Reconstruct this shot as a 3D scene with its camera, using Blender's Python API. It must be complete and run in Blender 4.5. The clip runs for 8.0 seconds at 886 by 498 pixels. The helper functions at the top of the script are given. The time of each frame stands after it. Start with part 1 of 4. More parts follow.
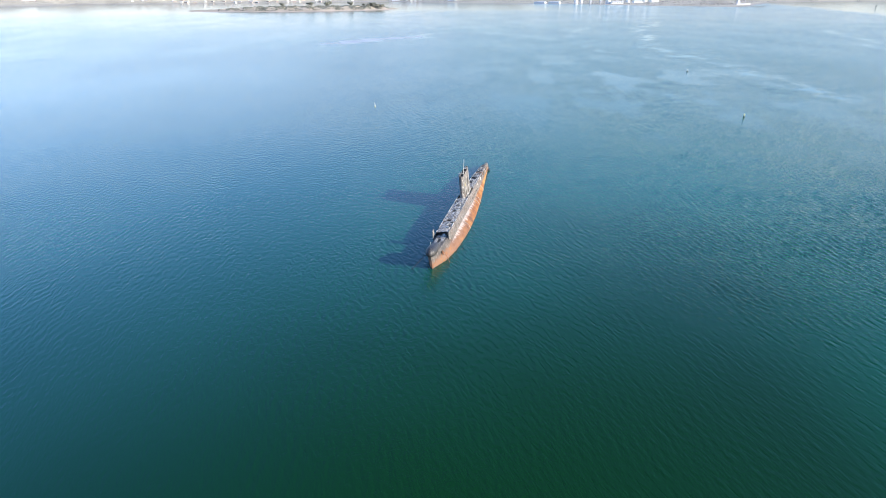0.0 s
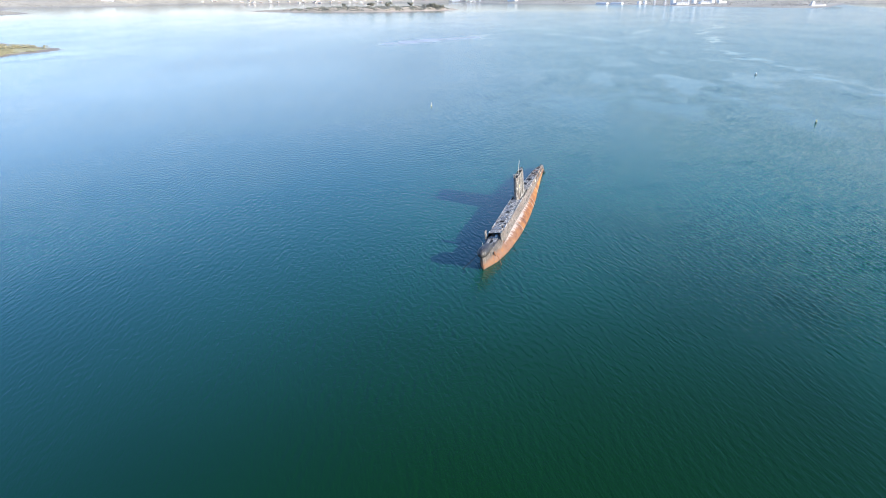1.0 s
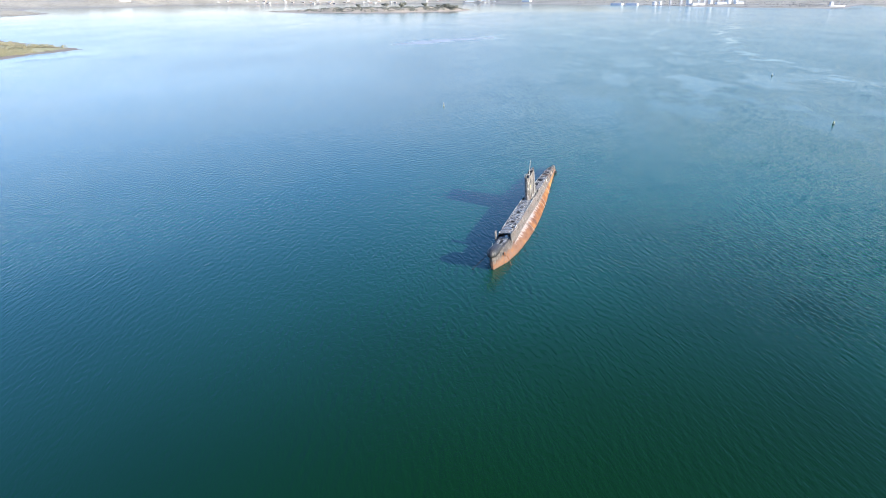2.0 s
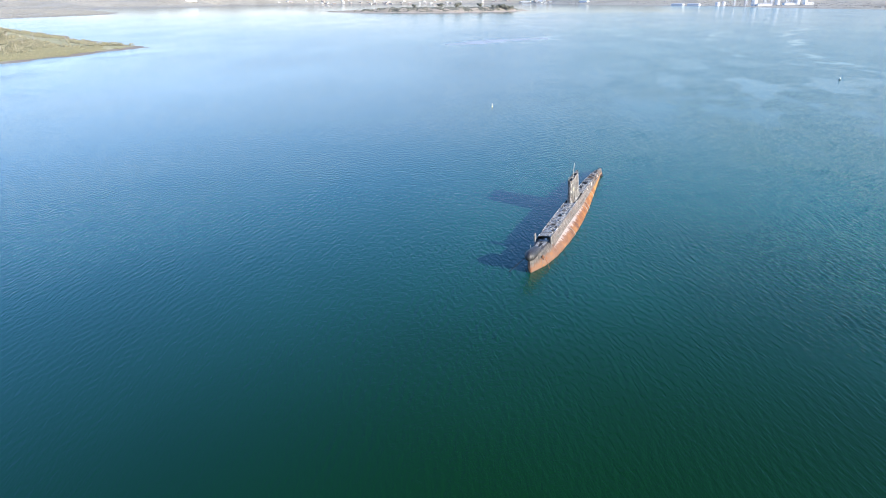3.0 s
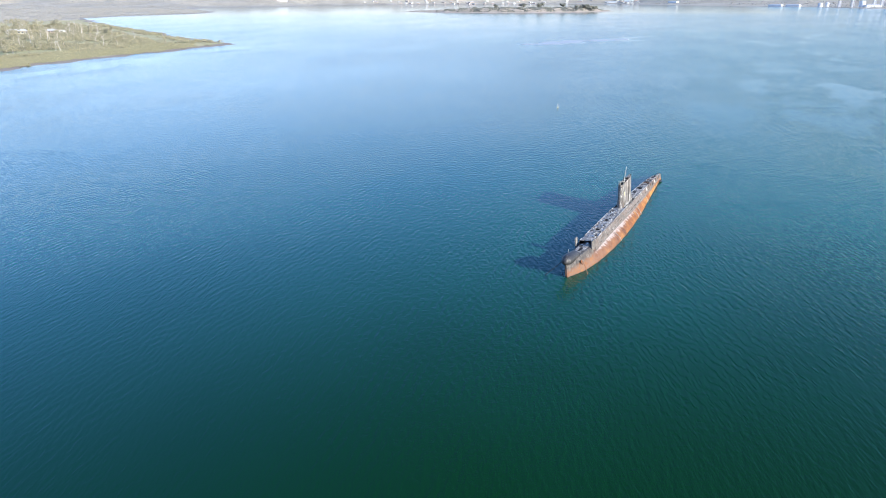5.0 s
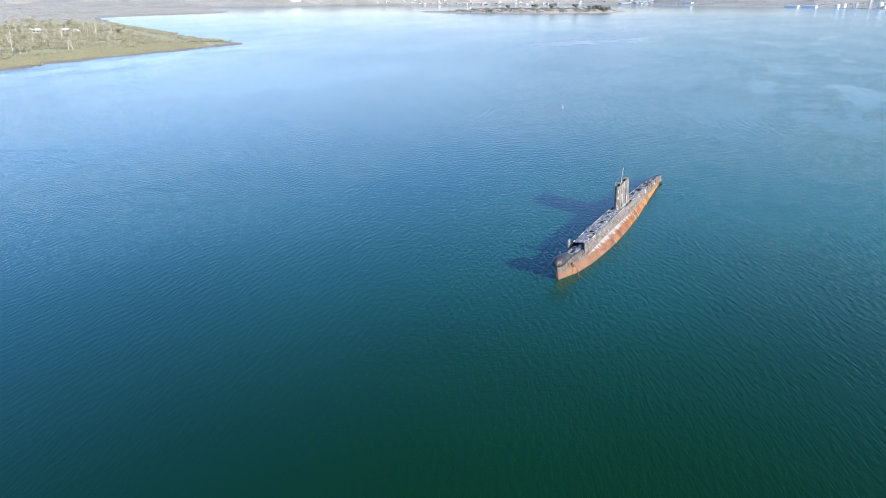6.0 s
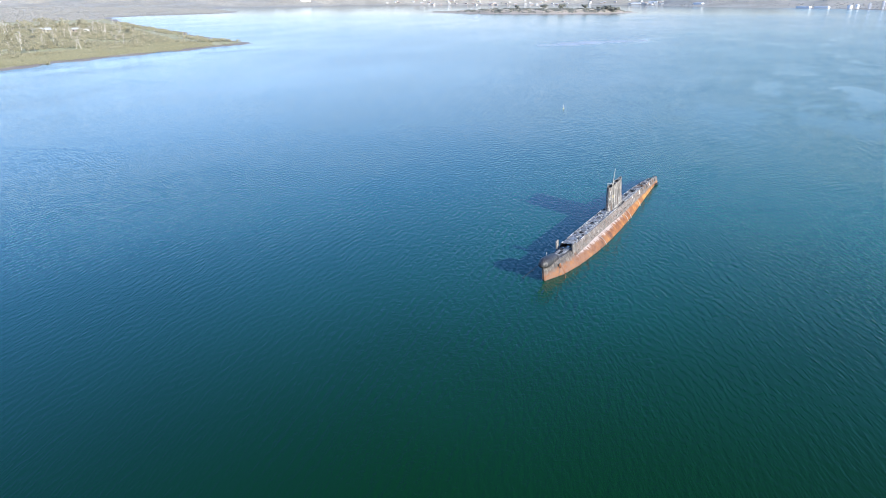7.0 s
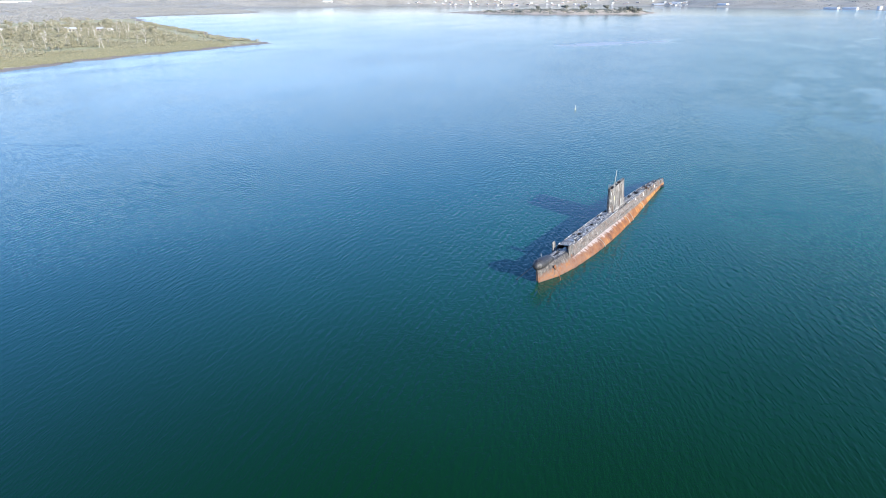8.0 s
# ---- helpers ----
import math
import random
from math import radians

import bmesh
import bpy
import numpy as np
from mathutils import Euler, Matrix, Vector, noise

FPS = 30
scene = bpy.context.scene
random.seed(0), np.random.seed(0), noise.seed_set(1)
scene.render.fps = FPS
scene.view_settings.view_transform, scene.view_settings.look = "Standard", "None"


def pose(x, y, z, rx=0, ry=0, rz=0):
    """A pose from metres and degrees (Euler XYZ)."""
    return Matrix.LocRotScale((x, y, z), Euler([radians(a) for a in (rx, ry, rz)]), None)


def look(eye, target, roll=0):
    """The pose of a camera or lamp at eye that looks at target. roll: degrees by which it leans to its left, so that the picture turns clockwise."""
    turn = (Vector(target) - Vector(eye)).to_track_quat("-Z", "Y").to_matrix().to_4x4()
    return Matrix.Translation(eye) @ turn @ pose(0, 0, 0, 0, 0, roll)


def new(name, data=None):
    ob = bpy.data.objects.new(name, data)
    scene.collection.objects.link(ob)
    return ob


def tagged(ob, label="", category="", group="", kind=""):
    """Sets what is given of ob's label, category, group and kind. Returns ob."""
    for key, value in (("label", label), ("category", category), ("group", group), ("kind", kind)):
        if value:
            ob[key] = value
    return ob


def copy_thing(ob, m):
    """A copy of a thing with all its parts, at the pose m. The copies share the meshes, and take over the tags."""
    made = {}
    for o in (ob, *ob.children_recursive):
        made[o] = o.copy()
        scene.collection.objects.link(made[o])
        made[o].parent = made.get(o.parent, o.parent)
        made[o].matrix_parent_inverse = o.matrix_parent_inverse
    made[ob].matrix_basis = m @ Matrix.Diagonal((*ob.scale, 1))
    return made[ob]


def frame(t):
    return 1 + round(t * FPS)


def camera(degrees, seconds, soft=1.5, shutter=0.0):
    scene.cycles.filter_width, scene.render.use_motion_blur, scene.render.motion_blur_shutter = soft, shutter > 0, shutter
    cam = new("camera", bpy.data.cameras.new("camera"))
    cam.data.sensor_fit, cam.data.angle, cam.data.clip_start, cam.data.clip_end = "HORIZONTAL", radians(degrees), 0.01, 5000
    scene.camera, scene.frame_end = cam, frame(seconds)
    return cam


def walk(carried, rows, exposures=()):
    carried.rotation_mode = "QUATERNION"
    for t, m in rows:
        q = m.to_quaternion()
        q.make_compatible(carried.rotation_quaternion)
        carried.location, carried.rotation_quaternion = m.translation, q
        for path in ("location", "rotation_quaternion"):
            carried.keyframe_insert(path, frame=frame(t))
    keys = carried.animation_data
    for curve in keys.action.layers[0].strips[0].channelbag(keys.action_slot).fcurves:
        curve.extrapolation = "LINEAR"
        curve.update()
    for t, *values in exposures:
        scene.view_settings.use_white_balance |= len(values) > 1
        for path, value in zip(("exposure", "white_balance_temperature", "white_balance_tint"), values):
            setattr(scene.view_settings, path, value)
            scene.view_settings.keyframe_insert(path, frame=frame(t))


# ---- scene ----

# ---- camera and its way: t, x, y, z, pitch, roll, yaw ----
cam = camera(72.0, 8.0, soft=0.9)
PATH = [
    (0.0, 0.00, 0.00, 57.39, -22.82, 0.27, 0.00),
    (0.5, -0.21, 0.00, 57.32, -22.77, 0.27, 2.85),
    (1.0, -0.19, 0.45, 57.08, -22.73, 0.29, 5.19),
    (1.2, -0.15, 0.65, 56.95, -22.72, 0.29, 5.57),
    (2.3, 0.83, 1.05, 56.74, -22.64, 0.31, 7.38),
    (2.5, 1.25, 1.20, 56.75, -22.64, 0.32, 8.39),
    (3.0, 2.60, 1.77, 56.55, -22.62, 0.30, 11.30),
    (3.5, 4.40, 2.25, 56.44, -22.61, 0.26, 14.38),
    (4.0, 6.22, 2.70, 56.34, -22.60, 0.25, 16.22),
    (4.5, 8.20, 3.60, 56.08, -22.59, 0.25, 17.76),
    (4.7, 8.98, 3.98, 55.95, -22.58, 0.25, 18.15),
    (5.8, 13.22, 6.74, 55.46, -22.53, 0.20, 19.58),
    (6.0, 14.06, 7.20, 55.40, -22.52, 0.17, 19.79),
    (6.5, 16.15, 8.34, 55.25, -22.51, 0.14, 20.10),
    (7.0, 18.32, 9.50, 55.08, -22.49, 0.11, 20.67),
    (7.5, 20.60, 10.90, 54.82, -22.46, 0.08, 21.70),
    (8.0, 22.95, 12.10, 54.65, -22.44, 0.06, 22.59),
]
walk(cam, [(t, pose(x, y, z, 90 + pitch, roll, yaw)) for t, x, y, z, pitch, roll, yaw in PATH],
     exposures=[(0.0, 0.97, 5850, 10), (8.0, 0.82, 5480, 10)])

# ---- sky and sun ----
SUN_AZ, SUN_EL = 111.5, 21.0
HAZE, ZENITH = (1.07, 0.922, 0.985, 1), (0.76, 0.93, 1.15, 1)
world = bpy.data.worlds.new("sky")
scene.world = world
world.use_nodes = True
wn = world.node_tree
sky = wn.nodes.new("ShaderNodeTexSky")
sky.sky_type = "NISHITA"
sky.sun_disc = False
sky.sun_elevation, sky.sun_rotation = radians(SUN_EL), radians(SUN_AZ)
sky.altitude, sky.air_density, sky.dust_density, sky.ozone_density = 0.0, 1.0, 0.5, 3.0
clear = wn.nodes.new("ShaderNodeMix")   # a clear, deep blue autumn sky
clear.data_type, clear.blend_type = "RGBA", "MULTIPLY"
clear.inputs[0].default_value = 1.0
# pale haze low down, a deep clear blue higher up
rise = wn.nodes.new("ShaderNodeMapRange")
rise.interpolation_type = "SMOOTHSTEP"
rise.inputs[1].default_value, rise.inputs[2].default_value = 0.05, 0.34
split = wn.nodes.new("ShaderNodeSeparateXYZ")
wn.links.new(wn.nodes.new("ShaderNodeTexCoord").outputs["Generated"], split.inputs[0])
wn.links.new(split.outputs[2], rise.inputs[0])
haze = wn.nodes.new("ShaderNodeMix")
haze.data_type = "RGBA"
haze.inputs[6].default_value = HAZE
haze.inputs[7].default_value = ZENITH
wn.links.new(rise.outputs[0], haze.inputs[0])
wn.links.new(haze.outputs[2], clear.inputs[7])
wn.links.new(sky.outputs[0], clear.inputs[6])
wn.links.new(clear.outputs[2], wn.nodes["Background"].inputs[0])
wn.nodes["Background"].inputs[1].default_value = 0.152
sun = new("sun", bpy.data.lights.new("sun", "SUN"))
sun.data.energy, sun.data.angle, sun.data.color = 5.0, radians(0.55), (1.0, 0.87, 0.655)
sun.matrix_world = look(
    (math.sin(radians(SUN_AZ)) * math.cos(radians(SUN_EL)) * 500,
     math.cos(radians(SUN_AZ)) * math.cos(radians(SUN_EL)) * 500,
     math.sin(radians(SUN_EL)) * 500), (0, 0, 0))


# ---- material helpers ----
class Mat:
    """A node material with a short way to add nodes."""

    def __init__(self, name, rough=0.7, metal=0.0):
        self.m = bpy.data.materials.new(name)
        self.m.use_nodes = True
        self.t = self.m.node_tree
        self.b = self.t.nodes["Principled BSDF"]
        self.b.inputs["Roughness"].default_value = rough
        self.b.inputs["Metallic"].default_value = metal

    def put(self, socket, value):
        if isinstance(value, bpy.types.NodeSocket):
            self.t.links.new(value, socket)
        elif value is not None:
            socket.default_value = value

    def coord(self, kind="Object"):
        return self.t.nodes.new("ShaderNodeTexCoord").outputs[kind]

    def where(self):
        return self.t.nodes.new("ShaderNodeNewGeometry").outputs["Position"]

    def mapped(self, vec, scale=(1, 1, 1), turn=(0, 0, 0), move=(0, 0, 0)):
        n = self.t.nodes.new("ShaderNodeMapping")
        n.inputs["Scale"].default_value = scale
        n.inputs["Rotation"].default_value = [radians(a) for a in turn]
        n.inputs["Location"].default_value = move
        self.put(n.inputs["Vector"], vec)
        return n.outputs[0]

    def turned(self, vec, angle, scale):
        """Turns first and stretches then, so that the stretch runs askew."""
        return self.mapped(self.mapped(vec, (1, 1, 1), (0, 0, angle)), scale)

    def noise(self, vec, scale, detail=3.0, rough=0.55, twist=0.0):
        n = self.t.nodes.new("ShaderNodeTexNoise")
        self.put(n.inputs["Vector"], vec)
        n.inputs["Scale"].default_value = scale
        n.inputs["Detail"].default_value = detail
        n.inputs["Roughness"].default_value = rough
        n.inputs["Distortion"].default_value = twist
        return n.outputs["Fac"]

    def ramp(self, fac, *stops):
        n = self.t.nodes.new("ShaderNodeValToRGB")
        self.put(n.inputs[0], fac)
        els = n.color_ramp.elements
        while len(els) < len(stops):
            els.new(0.5)
        for e, (at, c) in zip(els, stops):
            e.position = at
            e.color = (*c, 1) if isinstance(c, (tuple, list)) else (c, c, c, 1)
        return n.outputs[0]

    def mix(self, fac, a, b, how="MIX"):
        n = self.t.nodes.new("ShaderNodeMix")
        n.data_type, n.blend_type = "RGBA", how
        self.put(n.inputs[0], fac)
        for i, v in ((6, a), (7, b)):
            self.put(n.inputs[i], (*v, 1) if isinstance(v, tuple) else v)
        return n.outputs[2]

    def math(self, how, a, b=None, clamp=False):
        n = self.t.nodes.new("ShaderNodeMath")
        n.operation, n.use_clamp = how, clamp
        self.put(n.inputs[0], a)
        self.put(n.inputs[1], b)
        return n.outputs[0]

    def axis(self, vec, which):
        n = self.t.nodes.new("ShaderNodeSeparateXYZ")
        self.put(n.inputs[0], vec)
        return n.outputs[which]

    def step(self, value, low, high):
        n = self.t.nodes.new("ShaderNodeMapRange")
        n.interpolation_type = "SMOOTHSTEP"
        self.put(n.inputs[0], value)
        n.inputs[1].default_value, n.inputs[2].default_value = low, high
        return n.outputs[0]

    def random(self):
        return self.t.nodes.new("ShaderNodeObjectInfo").outputs["Random"]

    def island(self):
        return self.t.nodes.new("ShaderNodeNewGeometry").outputs["Random Per Island"]

    def bump(self, height, strength=0.5, distance=0.05, before=None):
        n = self.t.nodes.new("ShaderNodeBump")
        n.inputs["Strength"].default_value = strength if not isinstance(strength, bpy.types.NodeSocket) else 1.0
        self.put(n.inputs["Strength"], strength)
        n.inputs["Distance"].default_value = distance
        self.put(n.inputs["Height"], height)
        if before is not None:
            self.t.links.new(before, n.inputs["Normal"])
        return n.outputs[0]

    def done(self, color=None, rough=None, normal=None, **more):
        if isinstance(color, tuple):
            color = (*color, 1)
        self.put(self.b.inputs["Base Color"], color)
        self.put(self.b.inputs["Roughness"], rough)
        self.put(self.b.inputs["Normal"], normal)
        for key, value in more.items():
            self.put(self.b.inputs[key.replace("_", " ")], value)
        return self.m


def plain(name, color, rough=0.7, vary=0.25, scale=2.0, metal=0.0):
    """A matt paint or metal with blotches and small grain."""
    m = Mat(name, rough, metal)
    c = m.coord()
    dark = tuple(v * (1 - vary) for v in color)
    light = tuple(min(1, v * (1 + vary)) for v in color)
    col = m.ramp(m.noise(c, scale, 5), (0.3, dark), (0.7, light))
    return m.done(col, normal=m.bump(m.noise(c, scale * 6, 3), 0.3, 0.01))


# ---- water ----
def water_material():
    m = Mat("sea_water", 0.06)
    p = m.where()
    x, y = m.axis(p, 0), m.axis(p, 1)
    # how still the surface lies, place by place: slicks and lee patches (1), wind-ruffled water (0)
    still = m.t.nodes.new("ShaderNodeAttribute")
    still.attribute_name = "still"
    still = still.outputs["Fac"]
    gust = m.step(m.noise(m.mapped(p, (0.012, 0.005, 0), (0, 0, 20)), 1.0, 3), 0.3, 0.7)
    ruffle = m.math("MULTIPLY", m.math("SUBTRACT", 1.0, m.math("MULTIPLY", gust, 0.3)), m.math("SUBTRACT", 1.0, m.math("MULTIPLY", still, 0.85)))
    # short crests with the wind, and fine ripple between them; where the sheet is not modelled in waves, waves too
    smoothed = m.t.nodes.new("ShaderNodeAttribute")
    smoothed.attribute_name = "unmodelled"
    chop = m.noise(m.turned(p, -15, (1.0, 0.26, 0)), 2.0, 2, 0.5, 0.25)
    cross = m.noise(m.turned(p, 70, (1.0, 0.45, 0)), 1.2, 3, 0.55, 0.4)
    fine = m.noise(m.turned(p, -25, (1.0, 0.40, 0)), 4.5, 2, 0.5)
    waves = m.noise(m.turned(p, -17, (1.0, 0.24, 0)), 0.85, 2, 0.5, 0.3)
    high = m.math("ADD", m.math("MULTIPLY", chop, 2.1), m.math("MULTIPLY", cross, 0.75))
    high = m.math("ADD", high, m.math("MULTIPLY", fine, 0.14))
    high = m.math("ADD", high, m.math("MULTIPLY", m.math("MULTIPLY", waves, smoothed.outputs["Fac"]), 2.2))
    lee = m.math("ADD", m.math("MULTIPLY", m.step(y, 50, 150), 0.75), 0.25)
    lee = m.math("MULTIPLY", lee, m.math("ADD", m.math("MULTIPLY", m.step(x, -230, -70), 0.4), 0.6))
    normal = m.bump(high, m.math("MULTIPLY", ruffle, lee), 0.110)
    # the body colour: darker green near by, lighter towards the wreck
    drift = m.math("MULTIPLY", m.math("SUBTRACT", m.noise(m.mapped(p, (0.012, 0.012, 0)), 1.0, 3), 0.5), 70.0)
    # bluer left, greener right: the sky's reflection is put into the colour
    near_body = m.mix(m.step(m.math("ADD", x, drift), -104, 2), (0.0028, 0.0290, 0.0220), (0.0022, 0.0255, 0.0014))
    near_body = m.mix(m.step(m.math("ADD", x, m.math("MULTIPLY", drift, 0.4)), 46, 86), near_body, (0.0020, 0.0540, 0.0130))
    wreckward = m.step(m.math("SUBTRACT", m.math("ADD", y, drift), m.math("MULTIPLY", x, 0.50)), 52, 185)
    # the lighter water, with the same left-to-right sky reflection painted in
    wreck_body = m.mix(m.step(m.math("ADD", x, drift), -80, 90), (0.0120, 0.072, 0.062), (0.0080, 0.091, 0.051))
    body = m.mix(wreckward, near_body, wreck_body)
    # far off, the waves too small to see blur what is mirrored
    rough = m.math("ADD", m.ramp(ruffle, (0.0, 0.05), (1.0, 0.10)), m.math("MULTIPLY", m.math("MULTIPLY", m.step(y, 220, 600), m.math("SUBTRACT", 1.0, m.math("MULTIPLY", m.step(y, 700, 1600), 0.8))), 0.075))
    return m.done(body, rough, normal, IOR=1.333)


WATER = water_material()


# ---- mesh helpers ----
def part(name, bm, material, parent=None, label="", smooth=False):
    """Links a bmesh as one mesh object, under a thing or a part."""
    me = bpy.data.meshes.new(name)
    bm.normal_update()
    bm.to_mesh(me)
    bm.free()
    return placed(name, me, material, parent, label, smooth)


def placed(name, me, material, parent=None, label="", smooth=False):
    for mat in material if isinstance(material, (list, tuple)) else (material,):
        me.materials.append(mat)
    if smooth:
        me.polygons.foreach_set("use_smooth", [True] * len(me.polygons))
    ob = new(name, me)
    if parent is not None:
        ob.parent = parent
    return tagged(ob, label) if label else ob


def from_lists(name, verts, faces, material, parent=None, label="", smooth=False):
    me = bpy.data.meshes.new(name)
    me.from_pydata(verts, [], faces)
    me.update()
    return placed(name, me, material, parent, label, smooth)


def thing(name, m, label, category, group="", kind=""):
    ob = new(name)
    ob.matrix_basis = m
    ob.empty_display_size = 0.5
    return tagged(ob, label, category, group, kind)


def box(bm, size, at=(0, 0, 0), turn=(0, 0, 0), bevel=0.0):
    made = bmesh.ops.create_cube(bm, size=1.0)["verts"]
    bmesh.ops.scale(bm, vec=size, verts=made)
    if bevel:
        edges = list({e for v in made for e in v.link_edges})
        made = [v for v in bmesh.ops.bevel(bm, geom=edges, offset=bevel, segments=1, affect="EDGES")["verts"]]
        made = list({v for v in made})
    bmesh.ops.transform(bm, matrix=pose(*at, *turn), verts=made)
    return made


def tube(bm, points, radius, sides=8, ends=None):
    """A pipe through the points; ends: the radius at its far end."""
    points = [Vector(p) for p in points]
    rings = []
    for i, p in enumerate(points):
        way = (points[min(i + 1, len(points) - 1)] - points[max(i - 1, 0)]).normalized()
        side = way.orthogonal().normalized()
        up = way.cross(side)
        r = radius if ends is None else radius + (ends - radius) * i / (len(points) - 1)
        rings.append([bm.verts.new(p + r * (math.cos(a) * side + math.sin(a) * up))
                      for a in (2 * math.pi * k / sides for k in range(sides))])
    for a, b in zip(rings, rings[1:]):
        for k in range(sides):
            bm.faces.new((a[k], a[(k + 1) % sides], b[(k + 1) % sides], b[k]))
    bm.faces.new(rings[0][::-1])
    bm.faces.new(rings[-1])


def loft(bm, rings, closed=True, caps=True):
    rows = [[bm.verts.new(p) for p in ring] for ring in rings]
    n = len(rows[0])
    for a, b in zip(rows, rows[1:]):
        for k in range(n if closed else n - 1):
            bm.faces.new((a[k], a[(k + 1) % n], b[(k + 1) % n], b[k]))
    if caps:
        bm.faces.new(rows[0][::-1])
        bm.faces.new(rows[-1])
    return rows


def curve(x, *knots):
    """Smooth value between (x, y) knots."""
    return float(np.interp(x, [k[0] for k in knots], [k[1] for k in knots]))


def smooth(x, low, high):
    t = np.clip((np.asarray(x, float) - low) / (high - low), 0, 1)
    return t * t * (3 - 2 * t)


def fbm(xs, ys, scale, octaves=4, seed=0.0):
    """Fractal noise over arrays, made of turned sines: quick, smooth and repeatable."""
    rng = np.random.RandomState(int(seed * 7 + 3))
    total, size, amp = np.zeros(np.shape(xs)), 1.0 / scale, 1.0
    for _ in range(octaves):
        for _ in range(4):
            a, ph, st = rng.uniform(0, 2 * np.pi), rng.uniform(0, 2 * np.pi), rng.uniform(0.7, 1.4)
            total = total + amp * 0.5 * np.sin((np.cos(a) * xs + np.sin(a) * ys) * size * st * 6.283 + ph)
        size, amp = size * 2.03, amp * 0.52
    return total


# ---- the sea ----
def spaced(stops):
    """Grid lines: (from, to, step) runs."""
    out = []
    for a, b, step in stops:
        out.extend(np.arange(a, b, step).tolist())
    return np.array(out + [stops[-1][1]])


def wavelets(gx, gy, step, heading, spread, longest, shortest, count, slope, seed):
    """Short-crested wind waves: many small sines whose crests run near one heading; those finer than the grid fade out."""
    rng = np.random.RandomState(seed)
    total = np.zeros(gx.shape)
    for _ in range(count):
        size = math.exp(rng.uniform(math.log(shortest), math.log(longest)))
        a = radians(heading + rng.normal(0, spread))
        along = gx * math.cos(a) - gy * math.sin(a)   # across the crests
        bend = 0.8 * np.sin(gx / rng.uniform(9, 22) + gy / rng.uniform(12, 30) + rng.uniform(0, 6))
        total += size / 6.283 * slope * smooth(size / step, 2.0, 3.2) * np.sin(along * 6.283 / size + bend + rng.uniform(0, 6.283))
    return total / math.sqrt(count / 2)


# slicks: winding streaks of smooth water (half width in metres, how smooth, places along it)
SLICKS = [
    (9, 1.0, [(431, 1300), (363, 1170), (303, 1002), (264, 833), (232, 697), (229, 621), (237, 559), (241, 493), (235, 423), (234, 370), (235, 326)]),
    (8, 0.8, [(251, 1170), (203, 974), (172, 854)]),
    (5, 0.7, [(75, 1002), (135, 875), (164, 727), (183, 632), (192, 559)]),
    (10, 0.8, [(609, 1047), (563, 910), (499, 759), (465, 670)]),
    (10, 0.55, [(-425, 1170), (-476, 1559), (-706, 1796)]),
    (12, 0.3, [(-668, 974), (-534, 1047), (-448, 1132)]),
    (12, 0.5, [(-146, 1404), (-8, 1132), (122, 1210)]),
    (16, 0.7, [(-140, 776), (-63, 854), (-3, 974)]),
]


def stillness(x, y):
    """1 on slicks and in the lee, 0 where the wind ruffles the water."""
    sx = x + 8 * fbm(x, y, 160, 3, 61) + 5 * fbm(x, y, 30, 2, 62)
    sy = y + 14 * fbm(x, y, 190, 3, 63)
    torn = np.clip(0.62 + 0.55 * fbm(x, y * 0.6, 42, 4, 64), 0, 1)
    total = np.zeros(x.shape)
    for half, how, line in SLICKS:
        best = np.full(x.shape, 1e9)
        for (ax, ay), (bx, by) in zip(line, line[1:]):
            ex, ey = bx - ax, by - ay
            t = np.clip(((sx - ax) * ex + (sy - ay) * ey) / (ex * ex + ey * ey), 0, 1)
            best = np.minimum(best, np.hypot(sx - ax - t * ex, sy - ay - t * ey))
        total = np.maximum(total, how * (1 - smooth(best, 0.25 * half, 1.3 * half)) * torn)
    # a mottled field of lighter wind on the bay, and calm water along the headland
    field = np.exp(-((x - 130) / 110) ** 2 - ((y - 430) / 190) ** 2)
    total = np.maximum(total, 0.75 * field * smooth(fbm(x, y * 0.45, 60, 4, 65), -0.1, 0.9))
    # sheltered water under the far shores
    far = np.hypot(x, y)
    total = np.maximum(total, 0.9 * smooth(far, 1750, 2500) * (1 - smooth(x, 300, 600)))
    total = np.maximum(total, smooth(x - 1060 - 0.301 * (y - 1559) + 12 * fbm(x, y, 300, 2, 67), 0, 30) * smooth(y, 900, 1300))
    shore = 0.7 * smooth(-x, 330, 480) * smooth(y, 180, 330) * (1 - smooth(y, 600, 800))
    return np.clip(np.maximum(total, shore * np.clip(0.75 + 0.4 * fbm(x, y * 0.4, 50, 3, 66), 0, 1)), 0, 1)


